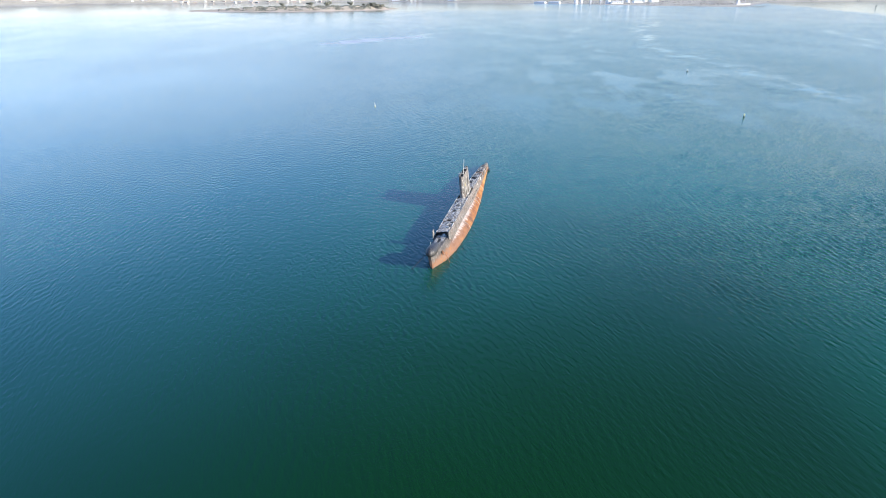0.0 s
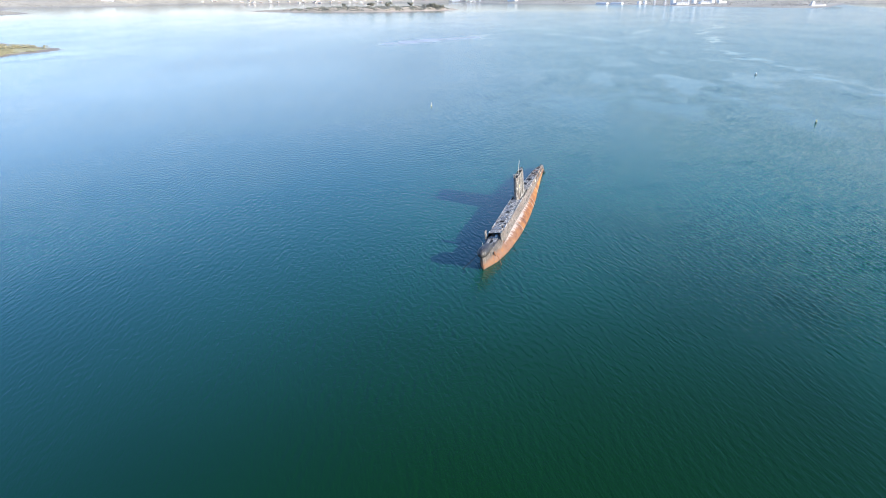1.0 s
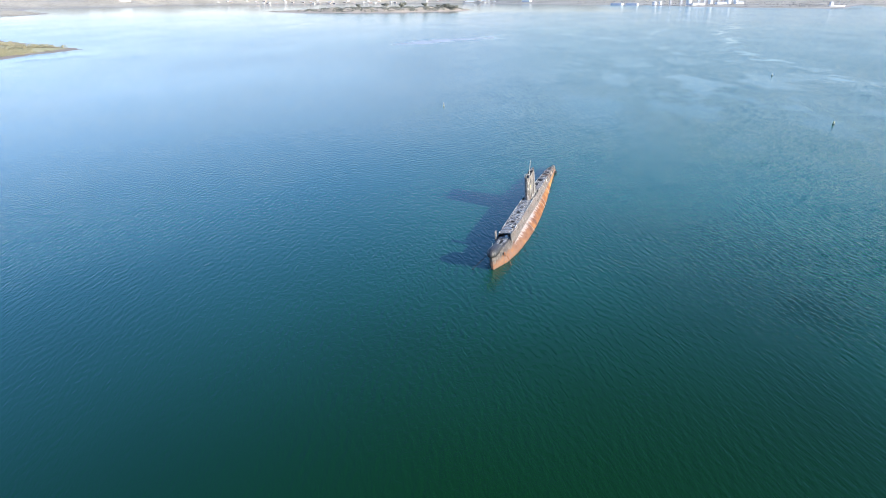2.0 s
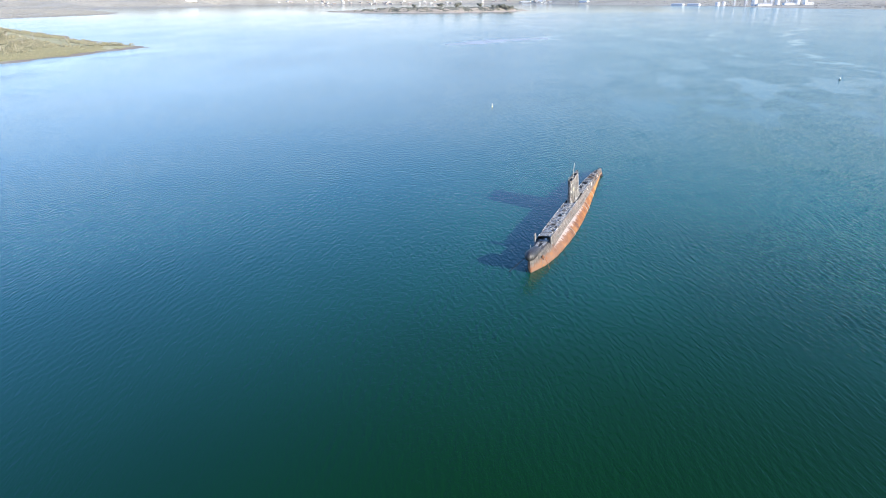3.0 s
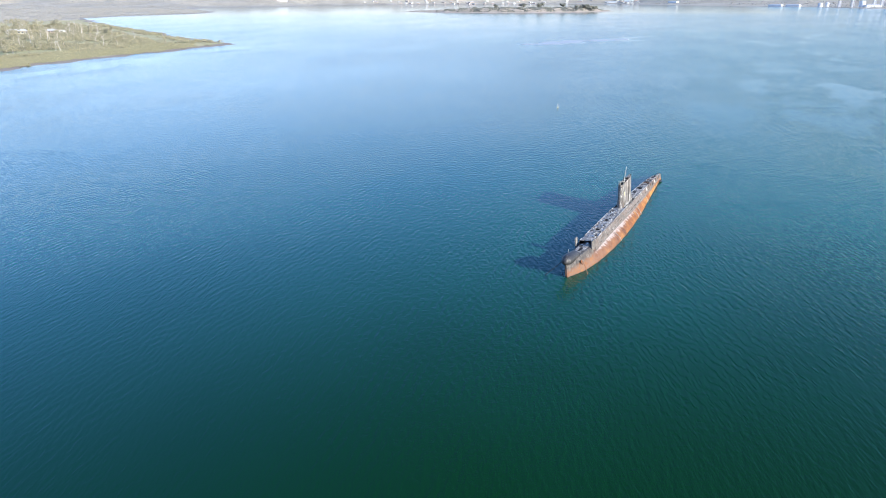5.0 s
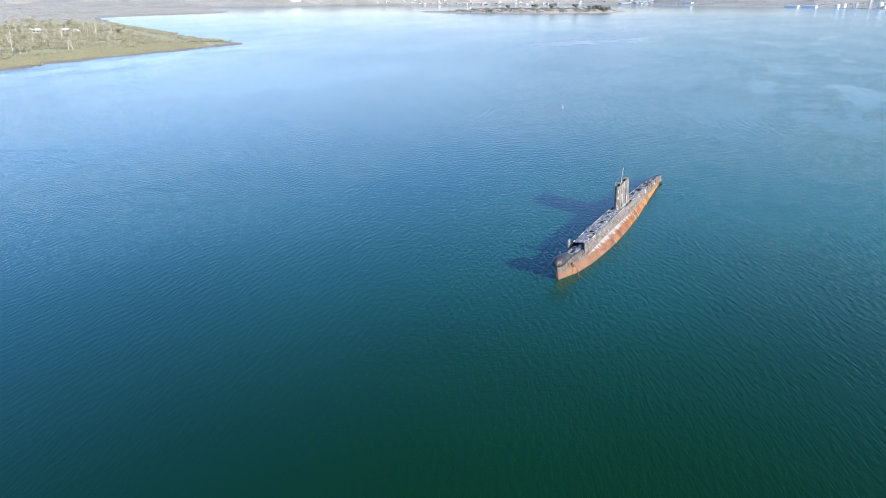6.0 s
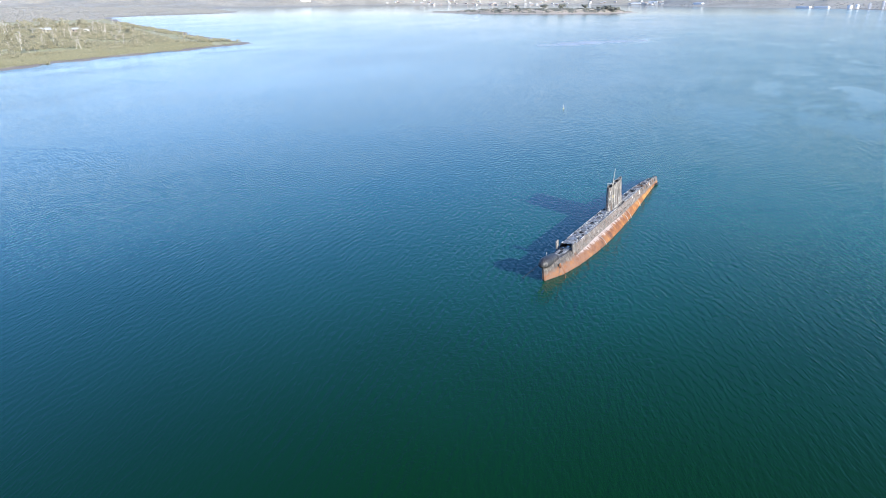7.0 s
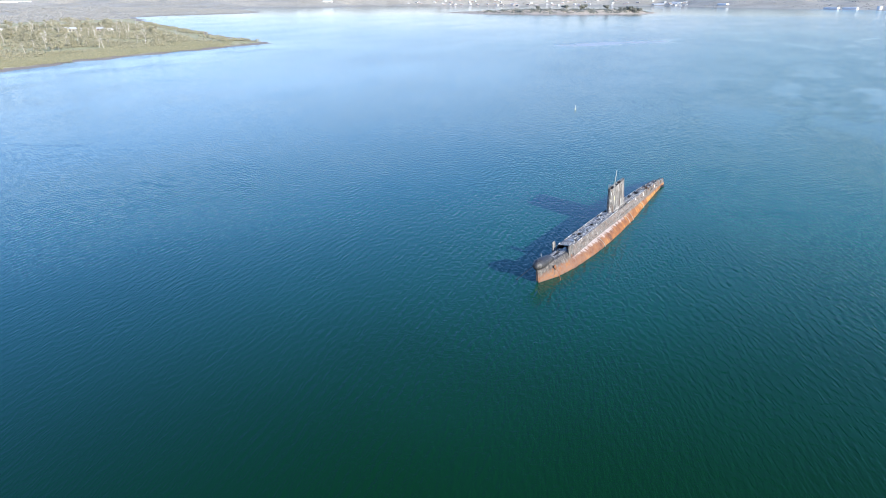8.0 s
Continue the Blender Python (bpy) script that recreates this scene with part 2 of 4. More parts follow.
def sea():
    ys, y = [20.0], 20.0
    while y < 1600:
        y += 0.66 + 0.0042 * max(0.0, y - 80) + 0.012 * max(0.0, y - 900)
        ys.append(y)
    ys = np.concatenate([np.arange(-3000, 20, 302), np.array(ys), np.arange(y + 40, 4960, 180), [4991]])
    xs = spaced([(-4990, -900, 409), (-900, -300, 20), (-300, -220, 0.8), (-220, -140, 0.6), (-140, 170, 0.50), (170, 380, 0.72), (380, 900, 20), (900, 4991, 409.1)])
    gx, gy = np.meshgrid(xs, ys)
    # the fine middle of the sheet widens out over the bay
    wide = 1 + (np.clip(gy, 180, 1000) - 180) / 260
    inner = np.abs(gx) <= 380
    rest = np.sign(gx) * (380 * wide + (np.abs(gx) - 380) * (4990 - 380 * wide) / 4610)
    gx = np.clip(np.where(inner, gx * wide, rest), -4991, 4991)
    step = np.maximum(np.gradient(gx, axis=1) * 0.75, np.gradient(ys)[:, None] * 0.36)
    u = gx / wide
    near = smooth(u, -300, -240) * (1 - smooth(u, 310, 380)) * smooth(gy, 20, 40) * (1 - smooth(gy, 820, 1000))
    bay = smooth(gy, 180, 380)
    still = stillness(gx, gy)
    # the crests swing round towards the headland
    turn = smooth(u, -75, -10)
    gz = turn * wavelets(gx, gy, step, -20, 17, 2.1, 1.1, 44, 0.27, 2) + (1 - turn) * wavelets(gx, gy, step, 4, 22, 2.0, 1.1, 44, 0.17, 7)
    gz *= (0.30 + 0.70 * smooth(gy, 60, 140)) * (1 - 0.6 * bay)
    gz += bay * wavelets(gx, gy, step, -18, 16, 4.0, 1.7, 40, 0.14, 5)
    fades = near * (1 - 0.6 * smooth(step, 0.45, 0.9) * (1 - bay))
    gz *= (0.62 + 0.38 * smooth(u, -100, -15)) * near * (0.85 + 0.22 * np.clip(fbm(gx, gy, 90, 2, 3), -1, 1)) * (1 - 0.9 * still)
    w, h = len(xs), len(ys)
    i = (np.arange(h - 1)[:, None] * w + np.arange(w - 1)).ravel()
    me = bpy.data.meshes.new("water")
    me.vertices.add(w * h)
    me.vertices.foreach_set("co", np.stack([gx, gy, gz], -1).ravel())
    me.loops.add(4 * len(i))
    me.loops.foreach_set("vertex_index", np.stack([i, i + 1, i + w + 1, i + w], -1).ravel())
    me.polygons.add(len(i))
    me.polygons.foreach_set("loop_start", np.arange(len(i)) * 4)
    me.update(calc_edges=True)
    me.attributes.new("still", "FLOAT", "POINT").data.foreach_set("value", still.ravel())
    me.attributes.new("unmodelled", "FLOAT", "POINT").data.foreach_set("value", (1 - fades).ravel())
    ob = placed("water", me, WATER, smooth=True)
    return tagged(ob, "rippled blue-green sea water of a sheltered bay", "sea", kind="structure")


sea()


# ---- land ----
def ground_material(name, grass, dry, mud, patch):
    m = Mat(name, 0.95)
    p = m.where()
    fields = m.step(m.noise(m.mapped(p, (1, 1, 0)), patch, 4, 0.6, 0.5), 0.38, 0.62)
    small = m.noise(m.mapped(p, (1, 1, 0)), patch * 9, 5, 0.65)
    col = m.mix(fields, grass, dry)
    col = m.mix(m.math("MULTIPLY", m.step(small, 0.45, 0.7), 0.7), col, tuple(v * 0.7 for v in grass))
    edge = m.step(m.math("ADD", m.axis(p, 2), m.math("MULTIPLY", m.noise(p, 0.06, 3), 0.9)), 0.75, 1.3)
    col = m.mix(edge, mud, col)
    return m.done(col, normal=m.bump(small, 0.6, 0.5))


# headland grass and dry ground lightened; the air's haze is in these colours
HEAD_GROUND = ground_material("headland_ground", (0.37, 0.34, 0.16), (0.47, 0.405, 0.225), (0.26, 0.21, 0.165), 0.02)
# the mainland is pale and greyed: distance haze put into its base colours
MAIN_GROUND = ground_material("hazed_mainland", (0.34, 0.305, 0.235), (0.42, 0.375, 0.295), (0.31, 0.275, 0.235), 0.006)
SAND_GROUND = ground_material("island_ground", (0.34, 0.29, 0.21), (0.50, 0.41, 0.31), (0.44, 0.34, 0.28), 0.02)


def inside(px, py, poly):
    """Signed distance to a polygon's edge, positive inside, for arrays."""
    px, py = np.asarray(px, float), np.asarray(py, float)
    best, odd = np.full(px.shape, 1e18), np.zeros(px.shape, bool)
    for (ax, ay), (bx, by) in zip(poly, poly[1:] + poly[:1]):
        ex, ey = bx - ax, by - ay
        t = np.clip(((px - ax) * ex + (py - ay) * ey) / (ex * ex + ey * ey), 0, 1)
        best = np.minimum(best, (px - ax - t * ex) ** 2 + (py - ay - t * ey) ** 2)
        if ey != 0:
            odd ^= ((ay > py) != (by > py)) & (px < ex * (py - ay) / ey + ax)
    return np.where(odd, 1, -1) * np.sqrt(best)


HEADLAND = [(-1500, -300), (-620, -300), (-540, 0), (-505, 200), (-499, 343), (-502, 385), (-513, 430), (-514, 496),
            (-508, 570), (-508, 640), (-499, 694), (-520, 708), (-600, 738), (-790, 880), (-1000, 1015), (-1280, 1215), (-1500, 1390)]
MAINLAND = [(-3000, -300), (-1400, -300), (-1380, 1290), (-1570, 1446), (-1612, 1600), (-1616, 1720), (-1584, 1985),
            (-1690, 2190), (-2050, 2500), (-2400, 2950), (-2500, 3260), (-2290, 3400), (-2090, 3690), (-2250, 3950),
            (-1740, 4180), (-1180, 4460), (-814, 4640), (-360, 4600), (-20, 4060), (360, 3612), (639, 3400),
            (818, 3007), (937, 2774), (1073, 2640), (1140, 2560), (1200, 2620), (1743, 3531), (2591, 3896), (3300, 3700), (5600, 4600),
            (3000, 6600), (-3000, 6600), (-6000, 5000), (-6000, 1000)]
ISLAND = [(-939, 2341), (-829, 2262), (-711, 2212), (-515, 2195), (-370, 2246), (-269, 2318), (-202, 2386),
          (-168, 2542), (-258, 2610), (-482, 2509), (-717, 2453)]


def head_height(x, y):
    d = inside(x, y, HEADLAND) + 5 * fbm(x, y, 60, 3, 5)
    return np.where(d > 0, 0.25 + 1.6 * smooth(d, 0, 45) + 0.010 * np.maximum(d - 60, 0), 0.25 + d * 0.08) + 0.15 * fbm(x, y, 40, 3, 6) * smooth(d, 0, 30)


def main_height(x, y):
    d = inside(x, y, MAINLAND) + 10 * fbm(x, y, 200, 3, 8)
    r = np.hypot(x, y)
    rise = 0.3 + 1.5 * smooth(d, 0, 60) + 0.014 * np.maximum(d - 100, 0) + 46 * smooth(r, 3700, 4800) * smooth(d, 30, 260)
    return np.where(d > 0, rise * (1 + 0.25 * fbm(x, y, 500, 3, 9) * smooth(d, 100, 500)), 0.3 + 0.03 * d)


def island_height(x, y):
    d = inside(x, y, ISLAND) + 6 * fbm(x, y, 90, 3, 12)
    return np.where(d > 0, 0.3 + 3.2 * smooth(d, 5, 45) + 0.02 * d, 0.3 + 0.05 * d) + (0.3 + 1.2 * smooth(d, 30, 70)) * fbm(x, y, 60, 3, 13) * smooth(d, 5, 40) + 5.5 * smooth(d, 18, 80) * smooth(x, -806, -627)


def land(name, height, low, high, cell, material, label):
    """A height field that dips under the sea outside its shore; cells wholly under water are left out."""
    xs, ys = np.arange(low[0], high[0] + 1, cell), np.arange(low[1], high[1] + 1, cell)
    gx, gy = np.meshgrid(xs, ys)
    gz = np.maximum(height(gx, gy), -1.5)
    keep = np.hypot(gx, gy) < 4990
    w = len(xs)
    ok = keep & (gz > -1.4)
    cellok = (ok[:-1, :-1] | ok[1:, :-1] | ok[:-1, 1:] | ok[1:, 1:])
    i = (np.arange(len(ys) - 1)[:, None] * w + np.arange(w - 1))[cellok]
    faces = np.stack([i, i + 1, i + w + 1, i + w], -1)
    used, index = np.unique(faces, return_inverse=True)
    verts = np.stack([gx, gy, gz], -1).reshape(-1, 3)[used]
    ob = from_lists(name, verts.tolist(), index.reshape(-1, 4).tolist(), material, smooth=True)
    return tagged(ob, label, "land", kind="structure")


land("ground_headland", head_height, (-1500, -300), (-480, 1420), 6.0, HEAD_GROUND, "low grassy headland with a muddy tidal edge")
land("ground_mainland", main_height, (-4300, -300), (4300, 4985), 28.0, MAIN_GROUND, "far low shore of scrub and fields, paled by painted haze")
land("ground_island", island_height, (-1000, 2120), (-110, 2690), 6.0, SAND_GROUND, "low sandy island with dry grass")


# ---- plants ----
def foliage(name, dark, light):
    m = Mat(name, 0.75)
    col = m.mix(m.island(), dark, light)
    return m.done(m.mix(m.math("MULTIPLY", m.random(), 0.5), col, tuple(0.75 * v for v in dark)))


# leaf colours are lighter than real leaves, with distance haze mixed in
MANGROVE = foliage("mangrove_leaves", (0.25, 0.235, 0.13), (0.36, 0.33, 0.20))
GUM = foliage("gum_leaves", (0.22, 0.205, 0.125), (0.40, 0.36, 0.225))
PINE = foliage("dark_leaves", (0.15, 0.155, 0.125), (0.27, 0.265, 0.205))
# far scrub, its leaf colours paled to stand in for haze
HAZED_SCRUB = foliage("hazed_scrub", (0.29, 0.28, 0.25), (0.36, 0.34, 0.30))
BARK = plain("pale_bark", (0.47, 0.43, 0.37), 0.8, 0.3, 3.0)
DARK_BARK = plain("grey_bark", (0.16, 0.13, 0.10), 0.9, 0.3, 3.0)

OCTA = [(1, 0, 0), (-1, 0, 0), (0, 1, 0), (0, -1, 0), (0, 0, 1), (0, 0, -1)]
OCTA_F = [(0, 2, 4), (2, 1, 4), (1, 3, 4), (3, 0, 4), (2, 0, 5), (1, 2, 5), (3, 1, 5), (0, 3, 5)]


def clumps(centres, sizes, rng, flat=0.7, rough=0.45):
    """Ragged leaf clumps, eight facets each, joined."""
    c, s = np.asarray(centres, float), np.asarray(sizes, float)
    n = len(c)
    dirs = np.array(OCTA, float)[None] * (1 + rng.uniform(-rough, rough, (n, 6, 1))) + rng.uniform(-0.35, 0.35, (n, 6, 3))
    dirs[..., 2] *= flat
    v = c[:, None] + dirs * s[:, None, None]
    f = np.array(OCTA_F)[None] + 6 * np.arange(n)[:, None, None]
    return v.reshape(-1, 3), f.reshape(-1, 3)


def limb(verts, faces, a, b, ra, rb):
    """A five-sided tapered limb between two places."""
    a, b = Vector(a), Vector(b)
    way = (b - a).normalized()
    side = way.orthogonal().normalized()
    up = way.cross(side)
    base = len(verts)
    for p, r in ((a, ra), (b, rb)):
        for k in range(5):
            g = 2 * math.pi * k / 5
            verts.append(tuple(p + r * (math.cos(g) * side + math.sin(g) * up)))
    for k in range(5):
        faces.append((base + k, base + (k + 1) % 5, base + 5 + (k + 1) % 5, base + 5 + k))
    faces.append(tuple(base + 5 + k for k in range(5)))


def tree(name, m, height, spread, leaf, bark, label, seed, leaves=70, bare=False, group="", leaf_size=(0.10, 0.24)):
    """A tapered trunk, limbs and a crown of leaf clumps with gaps."""
    rng = np.random.RandomState(seed)
    top = thing(name, m, label, "tree", group)
    v, f, tips = [], [], []
    bend = [(0, 0, -0.6)]
    for k in range(1, 5):
        bend.append((bend[-1][0] + rng.uniform(-0.06, 0.06) * height, bend[-1][1] + rng.uniform(-0.06, 0.06) * height, height * 0.19 * k))
    for k in range(4):
        limb(v, f, bend[k], bend[k + 1], 0.028 * height * (1 - 0.2 * k), 0.028 * height * (0.8 - 0.2 * k) + 0.02)
    for k in range(9):
        start = np.array(bend[rng.randint(2, 5)])
        a, out = rng.uniform(0, 6.283), rng.uniform(0.35, 0.95) * spread
        end = start + (math.cos(a) * out, math.sin(a) * out, rng.uniform(0.08, 0.28) * height)
        limb(v, f, start, end, 0.010 * height, 0.004 * height)
        tips.append(end)
    from_lists("trunk", v, f, bark, top)
    if not bare:
        mids = np.array(tips)[rng.randint(0, len(tips), leaves)] - (0, 0, 0.12 * height)
        centres = mids + rng.normal(0, 1, (leaves, 3)) * (0.27 * spread, 0.27 * spread, 0.10 * height)
        cv, cf = clumps(centres, rng.uniform(*leaf_size, leaves) * spread, rng)
        from_lists("crown", cv.tolist(), cf.tolist(), leaf, top, smooth=True)
    return top


def scatter(rng, n, low, high, test):
    out = np.empty((0, 2))
    while len(out) < n:
        p = rng.uniform(low, high, (n * 2, 2))
        out = np.concatenate([out, p[test(p[:, 0], p[:, 1])]])
    return out[:n]


def thicket(name, pts, heights, size, leaf, label, seed, ground, per=3):
    """A mass of bushes or far woods."""
    rng = np.random.RandomState(seed)
    z = ground(pts[:, 0], pts[:, 1])
    c = np.repeat(np.column_stack([pts, z]), per, 0)
    h = np.repeat(heights, per)
    c[:, :2] += rng.normal(0, 0.45, (len(c), 2)) * size
    c[:, 2] += h * rng.uniform(0.15, 0.85, len(c))
    v, f = clumps(c, rng.uniform(0.45, 0.95, len(c)) * size, rng, 0.75)
    return tagged(from_lists(name, v.tolist(), f.tolist(), leaf, smooth=True), label, "bushes", kind="stuff")


def cleared(x, y):
    """True away from the houses and from the open ground before them."""
    return (np.hypot(x + 925, y - 742) > 19) & (np.hypot(x + 900, y - 776) > 15) & (np.hypot(x + 949, y - 757) > 24) & (np.hypot(x + 915, y - 790) > 18)


rng = np.random.RandomState(4)
band = scatter(rng, 17000, (-760, 150), (-495, 730), lambda x, y: (y < 655 + 12 * fbm(x, y, 30, 2, 2)) & (lambda d: (d > 9 + 6 * fbm(x, y, 50, 2, 3)) & (d < 95) & (rng.uniform(0, 1, len(x)) < 1.15 - d / 130))(inside(x, y, HEADLAND)))
thicket("mangroves", band, rng.uniform(0.4, 1.6, len(band)), 0.64, MANGROVE, "dense low olive-green mangrove scrub along the mud", 5, head_height, 2)
back = scatter(rng, 17000, (-1180, 250), (-515, 1200), lambda x, y: (lambda d: (d > np.where(y - 700 > (x + 515) * -0.7 - 60, 8, 55)) & (fbm(x, y, 160, 3, 21) > -0.5) & cleared(x, y))(inside(x, y, HEADLAND)))
thicket("undergrowth", back, rng.uniform(1.0, 5.0, len(back)), 1.25, GUM, "grey-green undergrowth and small gums on the headland", 6, head_height, 3)
woods = scatter(rng, 10000, (-3600, 200), (2600, 4900), lambda x, y: (inside(x, y, MAINLAND) > 45) & (fbm(x, y, 420, 3, 22) > -0.1) & (np.hypot(x, y) < 4900))
thicket("far_woods", woods, rng.uniform(1, 4, len(woods)), 3.2, HAZED_SCRUB, "far grey-green woods on the low shore, haze painted into their colour", 7, main_height, 2)
copse = scatter(rng, 9000, (-2700, 900), (-1380, 2500), lambda x, y: (inside(x, y, MAINLAND) > 14) & (fbm(x, y, 240, 3, 23) > -0.75))
thicket("shore_woods", copse, rng.uniform(1, 5, len(copse)), 3.0, HAZED_SCRUB, "grey-green scrub behind the near mainland shore, haze painted into its colour", 13, main_height, 2)
isle = scatter(rng, 3000, (-784, 2190), (-165, 2600), lambda x, y: (inside(x, y, ISLAND) > 24) & (fbm(x, y * 2.2, 66, 3, 25) > 0.06 - 0.6 * smooth(y - 0.28 * (x + 717), 2363, 2464)) & (x > -773 + 45 * fbm(x, y, 55, 2, 26)))
thicket("island_scrub", isle, rng.uniform(0.8, 4.2, len(isle)), 2.0, PINE, "dark low scrub on the sandy island", 8, island_height, 3)


def grove(kinds, pts, ground, seed):
    """Copies of a few grown trees, turned and sized, on their ground."""
    rng = np.random.RandomState(seed)
    z = ground(pts[:, 0], pts[:, 1])
    for k, ((x, y), h) in enumerate(zip(pts, z)):
        first = kinds[k % len(kinds)]
        s = rng.uniform(0.75, 1.3)
        copy_thing(first, pose(x, y, h, rng.uniform(-4, 4), rng.uniform(-4, 4), rng.uniform(0, 360)) @ Matrix.Diagonal((s, s, s * rng.uniform(0.85, 1.15), 1)))


def seeds(at, ground):
    return pose(at[0], at[1], float(ground(np.array([at[0]]), np.array([at[1]]))[0]))


gums = [tree("gum_tree", seeds((-640 - 9 * k, 520 + 23 * k), head_height), 8.5 + k, 3.6 + 0.4 * k, GUM, BARK,
             "grey-green gum tree with a pale trunk on the headland", 30 + k, group="gum trees") for k in range(4)]
dead = [tree("dead_tree", seeds((-700 - 14 * k, 560 + 31 * k), head_height), 12 + k, 3.4, GUM, BARK,
             "bare bleached dead tree with pale limbs", 40 + k, bare=True, group="dead trees") for k in range(3)]
rng = np.random.RandomState(9)
spots = scatter(rng, 190, (-1350, 330), (-600, 1180), lambda x, y: (inside(x, y, HEADLAND) > 75) & (fbm(x, y, 130, 2, 31) > -0.2) & cleared(x, y))
grove(gums, spots, head_height, 10)
spots = scatter(rng, 70, (-1000, 380), (-600, 860), lambda x, y: (inside(x, y, HEADLAND) > 60) & cleared(x, y))
grove(dead, spots, head_height, 11)
spots = np.column_stack([rng.normal(-935, 45, 46), rng.normal(785, 38, 46)])
spots = spots[cleared(spots[:, 0], spots[:, 1])]
spots = spots[inside(spots[:, 0], spots[:, 1], HEADLAND) > 30]
grove(gums, spots, head_height, 14)
spots = np.column_stack([rng.normal(-860, 30, 14), rng.normal(800, 25, 14)])
spots = spots[inside(spots[:, 0], spots[:, 1], HEADLAND) > 30]
grove(dead, spots, head_height, 15)
darks = [tree("island_tree", seeds((-224 - 22 * k, 2419 + 9 * k), island_height), 15 - k, 8.0 - 0.6 * k, PINE, DARK_BARK,
              "dark broad island tree on sandy ground", 50 + k, leaves=110, group="island trees", leaf_size=(0.16, 0.34)) for k in range(3)]
spots = np.array([(-241.9, 2408.0), (-259.8, 2424.8), (-274.4, 2408.0), (-476.0, 2374.4), (-483.8, 2387.8), (-423.4, 2380.0), (-414.4, 2396.8), (-338.2, 2408.0), (-231.8, 2441.6), (-582.4, 2374.4), (-296.8, 2452.8)])
grove(darks, spots, island_height, 12)


# ---- the submarine ----
def steel_material(name, base, light, rust, amount, guano=0.0, tint=False, runs=0.0, size=1.0, cover=0.0, rough=0.72):
    """Weathered plate: blotches, vertical runs of rust, dirt and lime, droppings."""
    m = Mat(name, rough)
    c = m.coord()
    blot = m.noise(c, 0.9, 6, 0.65)
    streak = m.noise(m.mapped(c, (2.2, 2.2, 0.22)), 1.3, 5, 0.7)
    fine = m.noise(c, 7.0, 4, 0.65)
    col = m.mix(m.step(m.math("ADD", m.math("MULTIPLY", blot, 0.6), m.math("MULTIPLY", fine, 0.4)), 0.36, 0.64), base, light)
    col = m.mix(m.math("MULTIPLY", m.step(streak, 0.47, 0.62), 0.85), col, tuple(v * 0.22 for v in base))
    col = m.mix(m.math("MULTIPLY", m.step(m.math("ADD", streak, m.math("MULTIPLY", blot, 0.4)), 0.74 - amount * 0.25, 0.90), amount), col, rust)
    if tint:
        col = m.mix(m.math("MULTIPLY", m.math("POWER", m.random(), 2.0), 0.7), col, tuple(v * 0.32 for v in base))
    if runs:
        pale = m.noise(m.mapped(c, (1.5, 1.5, 0.10), (0, 0, 0), (7, 3, 1)), 1.6, 5, 0.7)
        col = m.mix(m.math("MULTIPLY", m.step(pale, 0.55, 0.64), runs), col, (0.60, 0.57, 0.52))
    if guano:
        drops = m.step(m.noise(m.mapped(c, (1.3, 1.3, 0.45)), 1.9 * size, 6, 0.75), 0.55 - cover, 0.66 - cover)
        col = m.mix(m.math("MULTIPLY", drops, guano), col, (0.70, 0.645, 0.555))
    return m.done(col, normal=m.bump(m.math("ADD", fine, blot), 0.6, 0.03))


